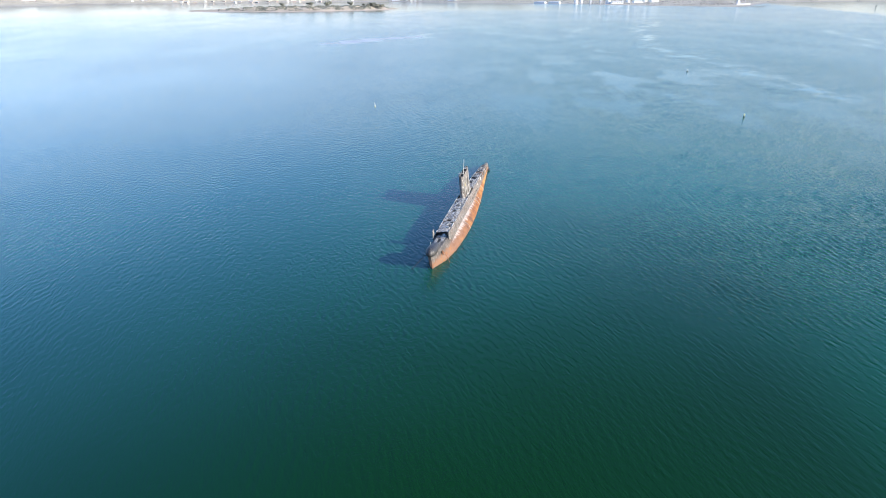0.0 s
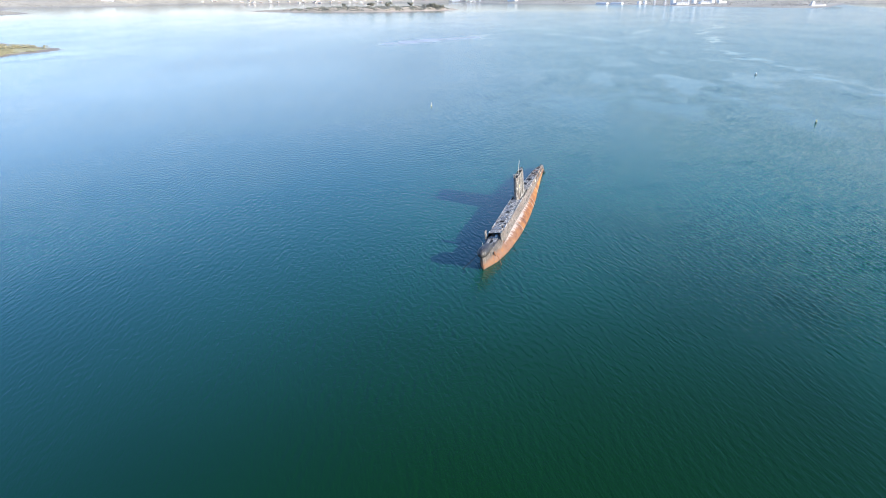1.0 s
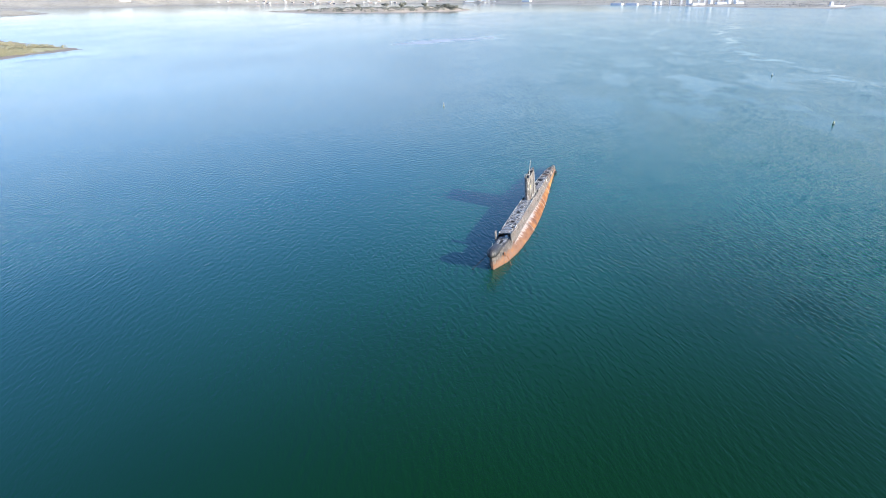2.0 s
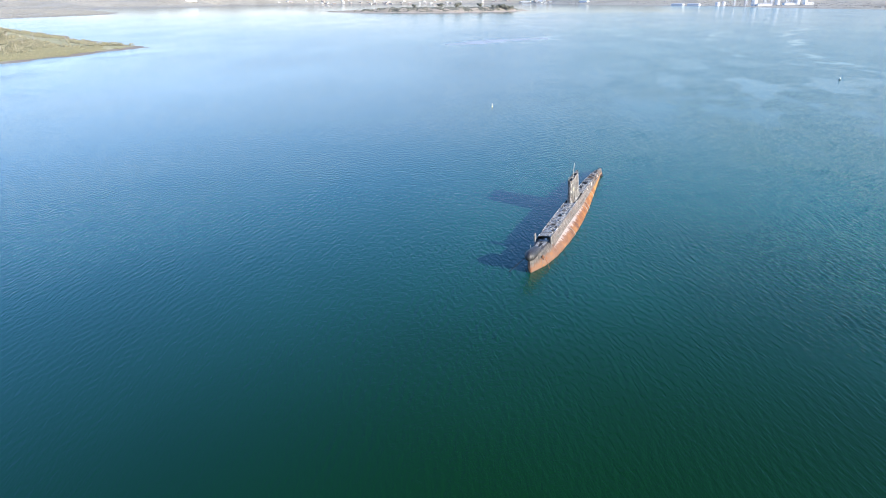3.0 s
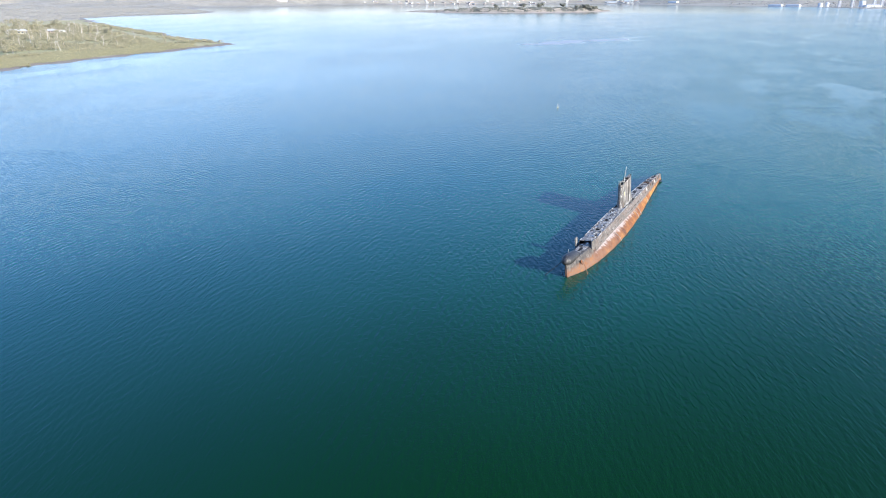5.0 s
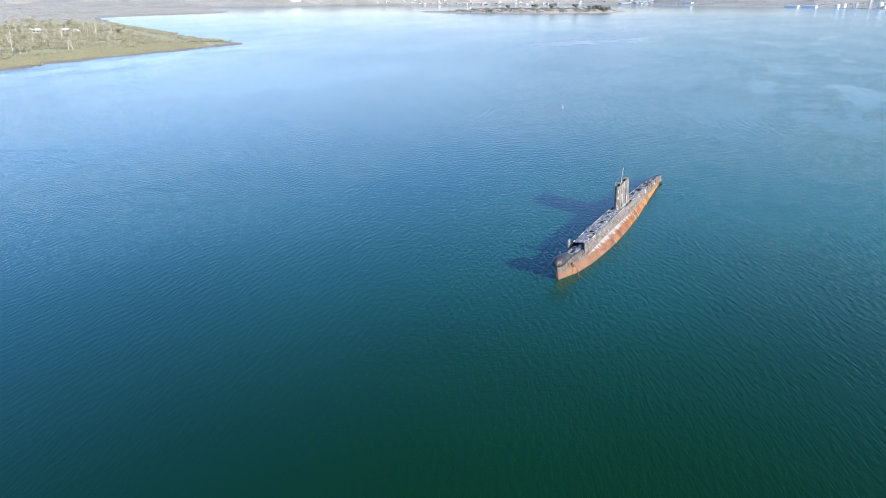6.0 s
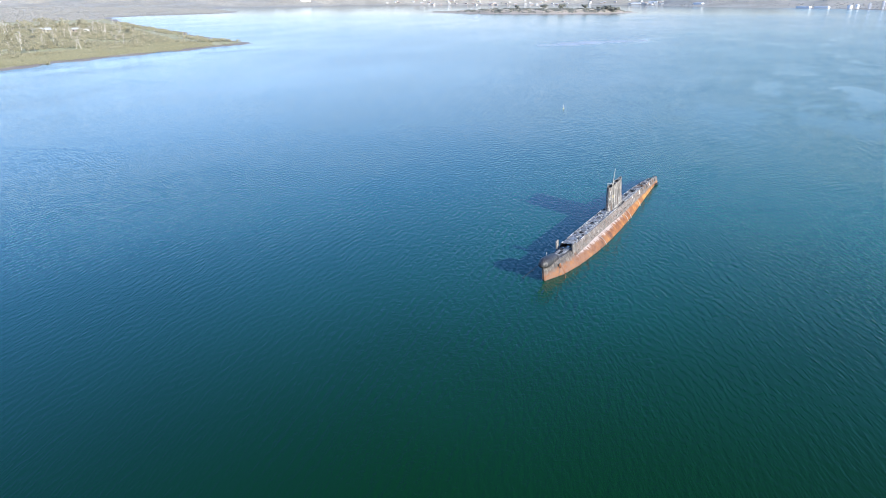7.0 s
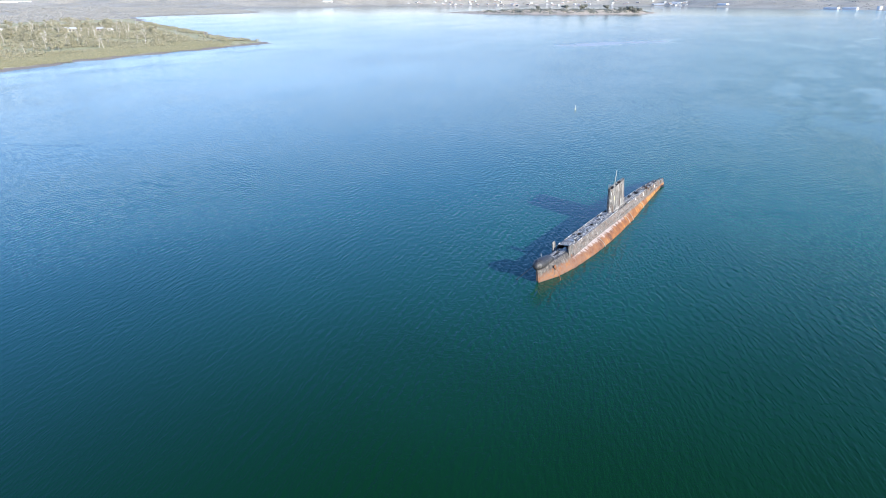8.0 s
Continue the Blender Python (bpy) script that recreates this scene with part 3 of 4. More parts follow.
def hull_material(name, low, high, white):
    """Rusted plate below, grey weathered steel above low..high, white droppings on the tank tops."""
    m = Mat(name, 0.75)
    c = m.coord()
    z = m.axis(c, 2)
    blot = m.noise(c, 0.30, 6, 0.62)
    mid = m.noise(c, 1.4, 6, 0.68)
    drip = m.noise(m.mapped(c, (1.5, 0.5, 0.13)), 1.3, 6, 0.7)
    fine = m.noise(c, 8.0, 4, 0.65)
    tone = m.math("ADD", m.math("ADD", m.math("MULTIPLY", blot, 0.5), m.math("MULTIPLY", drip, 0.25)), m.math("MULTIPLY", mid, 0.25))
    tone = m.math("ADD", tone, m.math("SUBTRACT", m.math("MULTIPLY", m.step(m.axis(c, 0), 36, 60), 0.045), 0.02))
    rust = m.ramp(tone, (0.37, (0.075, 0.030, 0.014)), (0.45, (0.175, 0.064, 0.020)), (0.52, (0.255, 0.100, 0.025)), (0.59, (0.41, 0.20, 0.042)), (0.70, (0.30, 0.17, 0.07)))
    rust = m.mix(m.math("MULTIPLY", m.math("SUBTRACT", 1.0, m.step(m.axis(c, 0), 4, 46)), m.step(mid, 0.34, 0.60)), rust, (0.175, 0.100, 0.064))
    grime = m.ramp(m.math("ADD", m.math("MULTIPLY", mid, 0.6), m.math("MULTIPLY", drip, 0.4)), (0.38, (0.028, 0.024, 0.022)), (0.5, (0.080, 0.069, 0.060)), (0.64, (0.23, 0.20, 0.165)))
    line = m.math("ADD", z, m.math("ADD", m.math("MULTIPLY", m.math("SUBTRACT", drip, 0.5), 2.6), m.math("MULTIPLY", m.math("SUBTRACT", mid, 0.5), 1.2)))
    line = m.math("ADD", line, m.math("MULTIPLY", m.step(m.axis(c, 0), 46, 78), 0.9))
    col = m.mix(m.step(line, low, high), rust, grime)
    if white:
        edge = m.math("ADD", z, m.math("MULTIPLY", m.math("SUBTRACT", m.noise(m.mapped(c, (1.5, 0.5, 0.10)), 1.0, 6, 0.72), 0.5), 3.4))
        along = m.math("MULTIPLY", m.step(m.axis(c, 0), 11, 15), m.math("SUBTRACT", 1.0, m.math("MULTIPLY", m.step(m.axis(c, 0), 40, 50), 0.8)))
        col = m.mix(m.math("MULTIPLY", m.math("MULTIPLY", m.step(edge, 1.15, 1.7), along), 0.68), col, (0.56, 0.48, 0.42))
    wet = m.step(m.math("ADD", m.axis(m.where(), 2), m.math("MULTIPLY", mid, 0.22)), 0.10, 0.32)
    col = m.mix(wet, (0.04, 0.028, 0.014), col)
    return m.done(col, m.ramp(wet, (0.0, 0.35), (1.0, 0.8)), m.bump(m.math("ADD", fine, mid), 0.7, 0.04))


HULL = hull_material("rusty_hull", 1.2, 2.2, True)
BOW_STEEL = hull_material("bow_steel", 0.9, 2.3, False)
CASING = steel_material("casing_steel", (0.108, 0.098, 0.087), (0.215, 0.196, 0.170), (0.22, 0.11, 0.055), 0.6, 0.35, True, 0.40)
DECK = steel_material("deck_steel", (0.165, 0.140, 0.112), (0.46, 0.405, 0.335), (0.34, 0.22, 0.13), 0.35, 0.9, True, 0.0, 0.8, 0.06)
FIN = steel_material("fin_steel", (0.072, 0.066, 0.059), (0.195, 0.180, 0.158), (0.22, 0.12, 0.06), 0.4, 0.6, False, 0.7)
DOME = steel_material("dome_plastic", (0.022, 0.021, 0.022), (0.058, 0.054, 0.052), (0.10, 0.08, 0.06), 0.15, 0.10, False, 0.12, 1.0, 0.0, 0.5)
# near-black colour that stands in for the shade inside openings
OPENING_SHADE = plain("opening_shade", (0.02, 0.018, 0.016), 0.9)
PALE = plain("pale_metal", (0.37, 0.35, 0.31), 0.6, 0.3, 2.0)
BLACK = plain("dark_metal", (0.035, 0.033, 0.030), 0.7, 0.3, 2.0)
FADED = plain("faded_paint", (0.50, 0.44, 0.24), 0.8, 0.3, 2.0)
PATCH = plain("pale_patch_paint", (0.58, 0.55, 0.50), 0.7, 0.25, 3.0)
RUST = plain("rust_metal", (0.24, 0.095, 0.035), 0.85, 0.4, 2.0)

BOW = Vector((-2.7, 124.9, 0))
LIST = 7.0   # degrees by which she leans to her starboard side
# local axes: x from the bow to the stern, y to starboard (away from the lit side), z up
sub = thing("submarine", pose(*BOW, 0, 0, 0) @ pose(0, 0, 0, 0, 0, 78.1) @ pose(0, 0, 0, -LIST, 0, 0),
            "rust-streaked grey and orange derelict submarine afloat, listing", "submarine")


def hull_half(s):
    return curve(s, (0, 0.14), (2, 0.95), (5, 2.15), (8, 2.75), (12, 3.45), (18, 3.9), (24, 4.22), (32, 4.25), (38, 4.12), (50, 3.5), (56, 3.05), (66, 2.2), (74, 1.5), (80, 1.05), (85, 0.75), (87.6, 0.6), (88.3, 0.3))


def hull_top(s):
    return curve(s, (0, 2.3), (6, 2.35), (14, 2.3), (50, 2.3), (70, 2.0), (80, 1.6), (86, 1.25), (89, 0.95))


def hull_ring(s, n=36):
    w, top, mid = hull_half(s), hull_top(s), curve(s, (0, -0.5), (12, -1.0), (60, -1.0), (89, -0.6))
    low = curve(s, (0, 2.2), (8, 3.2), (20, 4.2), (60, 4.2), (80, 2.2), (89, 1.2))
    power = curve(s, (0, 0.45), (6, 0.7), (16, 1.0), (89, 1.0))
    ring = []
    for k in range(n):
        a = 2 * math.pi * k / n
        c, q = math.cos(a), math.sin(a)
        y = w * math.copysign(abs(c) ** power, c)
        z = mid + (top - mid) * q if q > 0 else mid + low * q
        ring.append((s, y, z))
    return ring


def build_hull():
    bm = bmesh.new()
    stops = [0, 0.6, 1.3, 2.2, 3.5, 5, 6.5, 8, 10, 12] + list(np.arange(14, 87, 2.0)) + [87.2, 87.9, 88.3]
    loft(bm, [hull_ring(float(s)) for s in stops])
    return part("hull", bm, HULL, sub, "orange-rusted steel hull with white-streaked tank tops", smooth=True)


hull = build_hull()


def shell(bm, stops, wide_low, wide_top, low, top, thick=0.06, roof=True, close=(True, True)):
    """Sloped side walls of steel plate; roof False leaves the top open for deck plates."""
    for side in (-1, 1):
        rows = []
        for s in stops:
            wl, wt, zl, zt = wide_low(s), wide_top(s), low(s), top(s)
            mid_w, mid_z = wl + (wt - wl) * 0.55, zl + (zt - zl) * 0.6
            ring = [(s, side * wl, zl), (s, side * mid_w, mid_z), (s, side * wt, zt - 0.12), (s, side * (wt - 0.10), zt),
                    (s, side * (wt - 0.10 - thick), zt), (s, side * (wt - thick), zt - 0.14), (s, side * (mid_w - thick), mid_z), (s, side * (wl - thick), zl)]
            rows.append(ring if side > 0 else ring[::-1])
        loft(bm, rows)


def fore_wide(s):
    return curve(s, (-0.4, 0.10), (0, 0.16), (1, 0.65), (2.5, 1.15), (5, 1.75), (8, 2.15), (13, 2.3))


def fore_deck_half(s):
    return curve(s, (-0.4, 0.16), (0, 0.25), (1, 0.7), (2.5, 1.1), (5, 1.4), (8, 1.6), (13, 1.75))


def fore_top(s):
    return curve(s, (-0.4, 3.55), (2, 3.45), (5, 3.2), (13.4, 3.0))


def build_fore():
    """The bow casing: closed sides that flare from the stem up to the fore deck."""
    bm = bmesh.new()
    rings = []
    for s in (-0.35, 0, 0.5, 1, 1.8, 2.6, 4, 5.5, 7, 9, 11, 13.3):
        wl, wt, zt = fore_wide(s) + 0.12, fore_deck_half(s), fore_top(s)
        zl = curve(s, (-0.4, 0.5), (2, 0.9), (6, 1.2), (13.3, 1.3))
        half = [(wl, zl), (wl + (wt - wl) * 0.5, zl + (zt - zl) * 0.45), (wt, zt - 0.2), (wt - 0.2, zt), (wt * 0.4, zt + 0.05)]
        rings.append([(s, y, z) for y, z in half] + [(s, -y, z) for y, z in half[::-1]])
    loft(bm, rings)
    return part("bow_casing", bm, BOW_STEEL, sub, "grey weathered bow casing with rust runs", smooth=False)


build_fore()


def build_dome():
    """The bulbous sonar dome on the stem, faired back into the deck."""
    bm = bmesh.new()
    rings, n = [], 20
    for k in range(15):
        t = k / 14
        s = -1.15 + 6.6 * t ** 1.35
        r = 1.42 * math.sin(math.pi * min(1.0, 0.03 + t * 1.25) / 2) ** 0.55 * (1 - 0.30 * max(0, t - 0.35))
        mid = 3.85 - 0.55 * max(0, t - 0.3)
        tall = r * 1.06 * (1 - 0.45 * max(0, t - 0.3))
        rings.append([(s, r * math.cos(a), mid + tall * math.sin(a) if math.sin(a) > 0 else mid + 1.0 * r * math.sin(a))
                      for a in (2 * math.pi * i / n for i in range(n))])
    loft(bm, rings)
    dome = part("sonar_dome", bm, DOME, sub, "smooth dark grey bulbous dome", smooth=True)
    for y in (0.3,):
        b = bmesh.new()
        tube(b, [(2.6, y, 4.4), (2.6, y, 5.5)], 0.045, 6)
        part("fairlead_post", b, PALE, dome)
    return dome


build_dome()


def main_low(s):
    return curve(s, (13, 2.35), (30, 2.4), (44, 2.45), (52, 2.2), (64, 1.7), (76, 1.15), (87, 0.6))


def main_half(s):
    return curve(s, (13, 1.72), (34, 1.75), (40, 1.7), (52, 1.55), (64, 1.35), (76, 1.0), (87, 0.55))


def main_top(s):
    return curve(s, (13, 3.72), (40, 3.70), (50, 3.55), (70, 3.1), (80, 2.6), (87, 1.75))


def build_casing():
    bm = bmesh.new()
    stops = [13.4] + list(np.arange(15, 87, 2.0)) + [87.0]
    shell(bm, [float(s) for s in stops], main_low, main_half, lambda s: curve(s, (13, 1.35), (60, 1.35), (87, 0.8)), main_top)
    return part("casing_wall", bm, CASING, sub, "grey weathered casing sides with white streaks")


casing = build_casing()


def deck_plates():
    """The walking deck: steel plates in three rows with gaps; a few are missing over dark holes."""
    rng = np.random.RandomState(3)
    gone = {(6, 1), (12, 1), (18, 2), (37, 1), (38, 2), (42, 0), (43, 0), (44, 1), (47, 2), (50, 1), (51, 0), (53, 1), (54, 2)}
    step = 1.3
    for k in range(57):
        s0 = 13.5 + k * step
        if 40.2 < s0 + 0.6 < 51.8:
            continue
        for col in range(3):
            if (k, col) in gone:
                continue
            s1 = min(s0 + step - 0.05, 86.8)
            dz, tip = rng.uniform(-0.02, 0.035), rng.uniform(-0.02, 0.02)
            top = []
            for s, way in ((s0, (0, 1)), (s1, (1, 0))):
                w = main_half(s) - 0.13
                ys = (-w + 2 * w * col / 3 + 0.02, -w + 2 * w * (col + 1) / 3 - 0.02)
                for i in way:
                    crown = 0.10 * (1 - (ys[i] / w) ** 2)
                    top.append((s, ys[i], main_top(s) - 0.03 + dz + crown + tip * (i - 0.5)))
            plate(top, (0, 0, -0.05), "deck_plate", DECK)


def plate(top, drop, name, material, parent=None):
    """One steel plate from four corners, with a thickness."""
    bm = bmesh.new()
    vs = [bm.verts.new(Vector(p) + Vector(d)) for d in ((0, 0, 0), drop) for p in top]
    bm.faces.new(vs[:4])
    bm.faces.new(vs[7:3:-1])
    for i in range(4):
        bm.faces.new((vs[i], vs[4 + i], vs[4 + (i + 1) % 4], vs[(i + 1) % 4]))
    bmesh.ops.recalc_face_normals(bm, faces=bm.faces)
    return part(name, bm, material, parent or sub)


deck_plates()


def lit_edge_strips():
    """Added strips along both deck edges, in lengths with gaps; pale to paint sunlight on the edge."""
    rng = np.random.RandomState(21)
    for side in (-1, 1):
        s = 13.8
        while s < 84:
            long = rng.uniform(0.9, 2.4)
            if rng.uniform() < 0.68 and not 41 < s < 50:
                bm = bmesh.new()
                a, b = s, min(s + long, 85)
                loft(bm, [[(q, side * (main_half(q) - 0.20), main_top(q) + z) for z in (0.02, 0.12)]
                          + [(q, side * (main_half(q) - 0.06), main_top(q) + z) for z in (0.12, 0.02)] for q in (a, b)])
                bmesh.ops.recalc_face_normals(bm, faces=bm.faces)
                part("edge_strip", bm, (PALE, PATCH, DECK)[rng.randint(3)], sub)
            s += long + rng.uniform(0.1, 0.7)


lit_edge_strips()


def casing_panels():
    """Riveted side panels, slightly proud and uneven, with limber holes along their foot."""
    rng = np.random.RandomState(8)
    for side in (-1, 1):
        s = 13.6
        while s < 84:
            long = rng.uniform(1.7, 2.6)
            if rng.uniform() < 0.93:
                out, corners = rng.uniform(0.012, 0.05), []
                for q, (fa, fb) in ((s + 0.03, (0.62, 0.93)), (s + long - 0.03, (0.93, 0.62))):
                    for f in (fa, fb):
                        zl, zt, wl, wt = curve(q, (13, 1.35), (60, 1.35), (87, 0.8)), main_top(q), main_low(q), main_half(q)
                        mid_w, mid_z = wl + (wt - wl) * 0.55, zl + (zt - zl) * 0.6
                        g = (f - 0.6) / 0.4
                        corners.append((q, side * (mid_w + (wt - mid_w) * g + out), mid_z + (zt - 0.12 - mid_z) * g))
                plate(corners, (0, -side * 0.06, 0), "side_panel", CASING, casing)
            zl, zt, wl, wt = curve(s, (13, 1.35), (60, 1.35), (87, 0.8)), main_top(s), main_low(s), main_half(s)
            for k in range(2):
                if rng.uniform() < 0.55:
                    continue
                q = s + long * (0.28 + 0.45 * k)
                g = 0.42
                b = bmesh.new()
                # a solid dark box; its colour is the shade of the hole
                box(b, (rng.uniform(0.25, 0.5), 0.10, rng.uniform(0.14, 0.26)), (q, side * (wl + (wt - wl) * 0.55 * g / 0.6), zl + (zt - zl) * g), (side * 18, 0, 0), 0.03)
                part("limber_hole", b, OPENING_SHADE, casing)
            s += long


casing_panels()


def fin_plan(u, length, half, front=0.0):
    """Outline of the fin: round nose, flat sides, tapered tail; u in 0..1 round it."""
    pts = []
    for k in range(13):
        a = math.pi * (0.5 + k / 12)
        pts.append((half * 1.5 + half * 1.5 * math.cos(a), half * math.sin(a)))
    for x, w in ((0.45, 1.0), (0.7, 0.9), (0.88, 0.62), (0.985, 0.2), (1.0, 0.0)):
        pts.append((x * length, -half * w))
    for x, w in ((0.985, 0.2), (0.88, 0.62), (0.7, 0.9), (0.45, 1.0)):
        pts.append((x * length, half * w))
    return [(front + x, y) for x, y in pts]


def build_fin():
    bm = bmesh.new()
    rings = []
    for z, front, length, half in ((3.2, 40.1, 12.4, 1.2), (3.9, 40.3, 12.0, 0.86), (5.5, 40.7, 11.4, 0.74), (7.5, 41.2, 11.0, 0.70), (9.1, 41.6, 10.8, 0.68), (9.55, 41.75, 10.7, 0.65)):
        rings.append([(x, y, z + (0.05 * (x - front) if z > 9 else 0)) for x, y in fin_plan(0, length, half, front)])
    # the rim, and the open bridge well inside
    x0 = 41.75
    rings.append([(x, y * 0.86, 9.55 + 0.05 * (x - x0)) for x, y in fin_plan(0, 10.5, 0.65, x0 + 0.1)])
    rings.append([(x, y * 0.84, 8.5 + 0.05 * (x - x0)) for x, y in fin_plan(0, 10.4, 0.65, x0 + 0.15)])
    loft(bm, rings)
    fin = part("fin", bm, FIN, sub, "tall grey weathered conning fin with white streaks", smooth=False)
    # cover plates over part of the well
    for s0, s1, dz in ((43.9, 45.3, 0.02), (46.3, 47.2, -0.06), (48.6, 50.6, 0.03)):
        b = bmesh.new()
        box(b, (s1 - s0, 0.8, 0.06), ((s0 + s1) / 2, 0, 9.62 + 0.05 * ((s0 + s1) / 2 - x0) + dz), bevel=0.02)
        part("top_plate", b, DECK, fin)
    # the masts
    b = bmesh.new()
    tube(b, [(44.2, -0.1, 8.4), (44.4, -0.45, 11.0), (44.7, -0.9, 13.9)], 0.13, 8, 0.06)
    part("mast", b, PALE, fin, "thin pale mast")
    b = bmesh.new()
    tube(b, [(45.8, 0.1, 8.4), (45.8, 0.1, 10.6)], 0.16, 8)
    part("periscope_stump", b, BLACK, fin)
    # the bent rail round the bridge's front
    b = bmesh.new()
    hoop = [(42.9 - 0.95 * math.cos(a), 0.66 * math.sin(a), 10.35 + 0.25 * math.cos(a)) for a in (math.pi * (k / 10 - 0.5) for k in range(11))]
    tube(b, [(hoop[0][0] + 1.2, hoop[0][1], 10.1)] + hoop + [(hoop[-1][0] + 1.2, hoop[-1][1], 10.1)], 0.05, 6)
    for x, y, z in hoop[::5]:
        tube(b, [(x, y, 9.3), (x, y, z)], 0.045, 6)
    part("bridge_rail", b, PALE, fin, "pale bent rail round the bridge")
    # ribs and joints of the side plating
    for k, x in enumerate((43.2, 45.4, 47.0, 49.3)):
        for side in (-1, 1):
            b = bmesh.new()
            foot, head = (x - 0.5, side * 0.89, 4.0), (x + 0.75, side * 0.71, 9.3)
            narrow = 1.0 if x < 47 else 0.93 if x < 48 else 0.86
            tube(b, [(foot[0], foot[1] * narrow, foot[2]), (head[0], head[1] * narrow, head[2])], 0.05, 5)
            part("seam", b, (BLACK, PALE)[k % 2], fin)
    # bridge windows and the door in the side
    for k in range(3):
        b = bmesh.new()
        box(b, (0.08, 0.24, 0.28), (41.62 + 0.12 * abs(k - 1), (k - 1) * 0.32, 8.9), bevel=0.01)
        part("bridge_window", b, OPENING_SHADE, fin)
    b = bmesh.new()
    box(b, (0.75, 0.06, 1.7), (47.6, -0.79, 4.85), bevel=0.02)
    part("fin_door", b, PALE, fin, "pale grey steel door")
    b = bmesh.new()
    box(b, (1.0, 0.03, 0.8), (42.7, -0.68, 6.9), (0, 0, -9), 0.01)
    part("painted_mark", b, FADED, fin, "faded pale yellow paint patch")
    # the hand rail round the foot
    b = bmesh.new()
    tube(b, [(41.2, -1.45, 4.3), (44, -1.5, 4.5), (47, -1.5, 4.55), (50, -1.45, 4.5), (53, -1.35, 4.3)], 0.045, 6)
    for s in (41.2, 44, 47, 50, 53):
        tube(b, [(s, -1.5, 3.5), (s, -1.48, 4.5 if 42 < s < 52 else 4.3)], 0.04, 6)
    part("hand_rail", b, PALE, fin)
    return fin


build_fin()


def bow_plane(side, s0, s1, low, high, lean):
    """A diving plane folded up against the casing."""
    bm = bmesh.new()
    rows = []
    for z, cut in ((low, 0.0), (low + 0.3, -0.05), (high - 0.25, 0.05), (high, 0.25)):
        y = side * (1.95 + lean * (z - low))
        t = 0.10
        rows.append([(s0 + cut, y - t, z), (s1 - cut, y - t * 0.6, z), (s1 - cut, y + t * 0.6, z), (s0 + cut, y + t, z)])
    loft(bm, rows)
    bmesh.ops.recalc_face_normals(bm, faces=bm.faces)
    plane = part("bow_plane", bm, FIN, sub, "folded grey diving plane")
    b = bmesh.new()
    tube(b, [((s0 + s1) / 2, side * 1.5, low + 0.1), ((s0 + s1) / 2, side * 2.1, low + 0.1)], 0.16, 8)
    part("hinge", b, RUST, plane)


bow_plane(-1, 11.2, 13.6, 2.0, 4.35, -0.03)
bow_plane(1, 11.4, 12.9, 2.6, 4.9, 0.0)


def deck_fittings():
    """Hatches, bollards, clutter and pipes along the deck."""
    rng = np.random.RandomState(5)
    for s, y, w, l in ((11.2, 0.55, 0.6, 0.8),):
        bm = bmesh.new()
        z = fore_top(s)
        for dx, dy, sx, sy in ((-l / 2, 0, 0.08, w), (l / 2, 0, 0.08, w), (0, -w / 2, l, 0.08), (0, w / 2, l, 0.08)):
            box(bm, (sx, sy, 0.22), (s + dx, y + dy, z + 0.12))
        box(bm, (l - 0.1, w - 0.1, 0.06), (s, y, z + 0.07))
        part("hatch_coaming", bm, BLACK, sub, "dark square hatch")
    for s, y in ((5.4, -0.8), (5.4, 0.8), (17.2, -1.1), (36.2, 1.1), (58, 0.7), (79.5, -0.4)):
        bm = bmesh.new()
        z = fore_top(s) if s < 13 else main_top(s)
        for dx in (-0.25, 0.25):
            tube(bm, [(s + dx, y, z - 0.1), (s + dx, y, z + 0.35), (s + dx, y, z + 0.42)], 0.11, 8)
        box(bm, (0.8, 0.34, 0.05), (s, y, z + 0.03))
        part("bollard", bm, BLACK, sub)
    for k in range(60):
        s = float(rng.choice([rng.uniform(14, 39), rng.uniform(54, 84)]))
        y = rng.uniform(-0.8, 0.8) * main_half(s)
        bm = bmesh.new()
        box(bm, (rng.uniform(0.25, 0.9), rng.uniform(0.15, 0.5), rng.uniform(0.08, 0.30)), (s, y, main_top(s) + 0.1), (0, 0, rng.uniform(-40, 40)), 0.02)
        part("deck_box", bm, (PALE, DECK, BLACK, PALE)[k % 4], sub)
    # pipes that hang over the side
    for s, drop in ((26.3, 1.0), (46.0, 0.3), (49.0, 0.4), (60.5, 0.5)):
        bm = bmesh.new()
        pts = []
        for k in range(8):
            a = math.pi * (0.5 - k / 14)
            w = hull_half(s)
            mid, top = -1.0, hull_top(s)
            if k / 7 > 0.15 + 0 * drop:
                pts.append((s + 0.6 * k / 7 * drop, -(w + 0.08) * math.cos(a * 1.0) ** 1.0, mid + (top - mid + 0.08) * math.sin(a)))
        tube(bm, pts[1:6], 0.075, 6)
        part("side_pipe", bm, PALE, sub, "pale bent pipe on the flank")
    # mooring lines
    bm = bmesh.new()
    tube(bm, [(0.2, 0.9, 3.6), (-0.7, 3.2, 1.6), (-1.2, 5.6, -0.4)], 0.07, 6)
    part("mooring_chain", bm, BLACK, sub, "dark mooring chain")
    bm = bmesh.new()
    tube(bm, [(4.6, -1.9, 2.4), (4.0, -2.9, 0.9), (3.4, -3.5, -0.6)], 0.05, 6)
    part("mooring_rope", bm, RUST, sub, "rusty mooring line")
    bm = bmesh.new()
    box(bm, (0.9, 0.1, 0.5), (4.5, -1.75, 2.2), (0, 0, 8), 0.03)
    tube(bm, [(4.5, -1.75, 2.2), (4.4, -2.0, 1.5)], 0.12, 8)
    part("anchor", bm, RUST, sub, "rusty anchor in its recess")


deck_fittings()


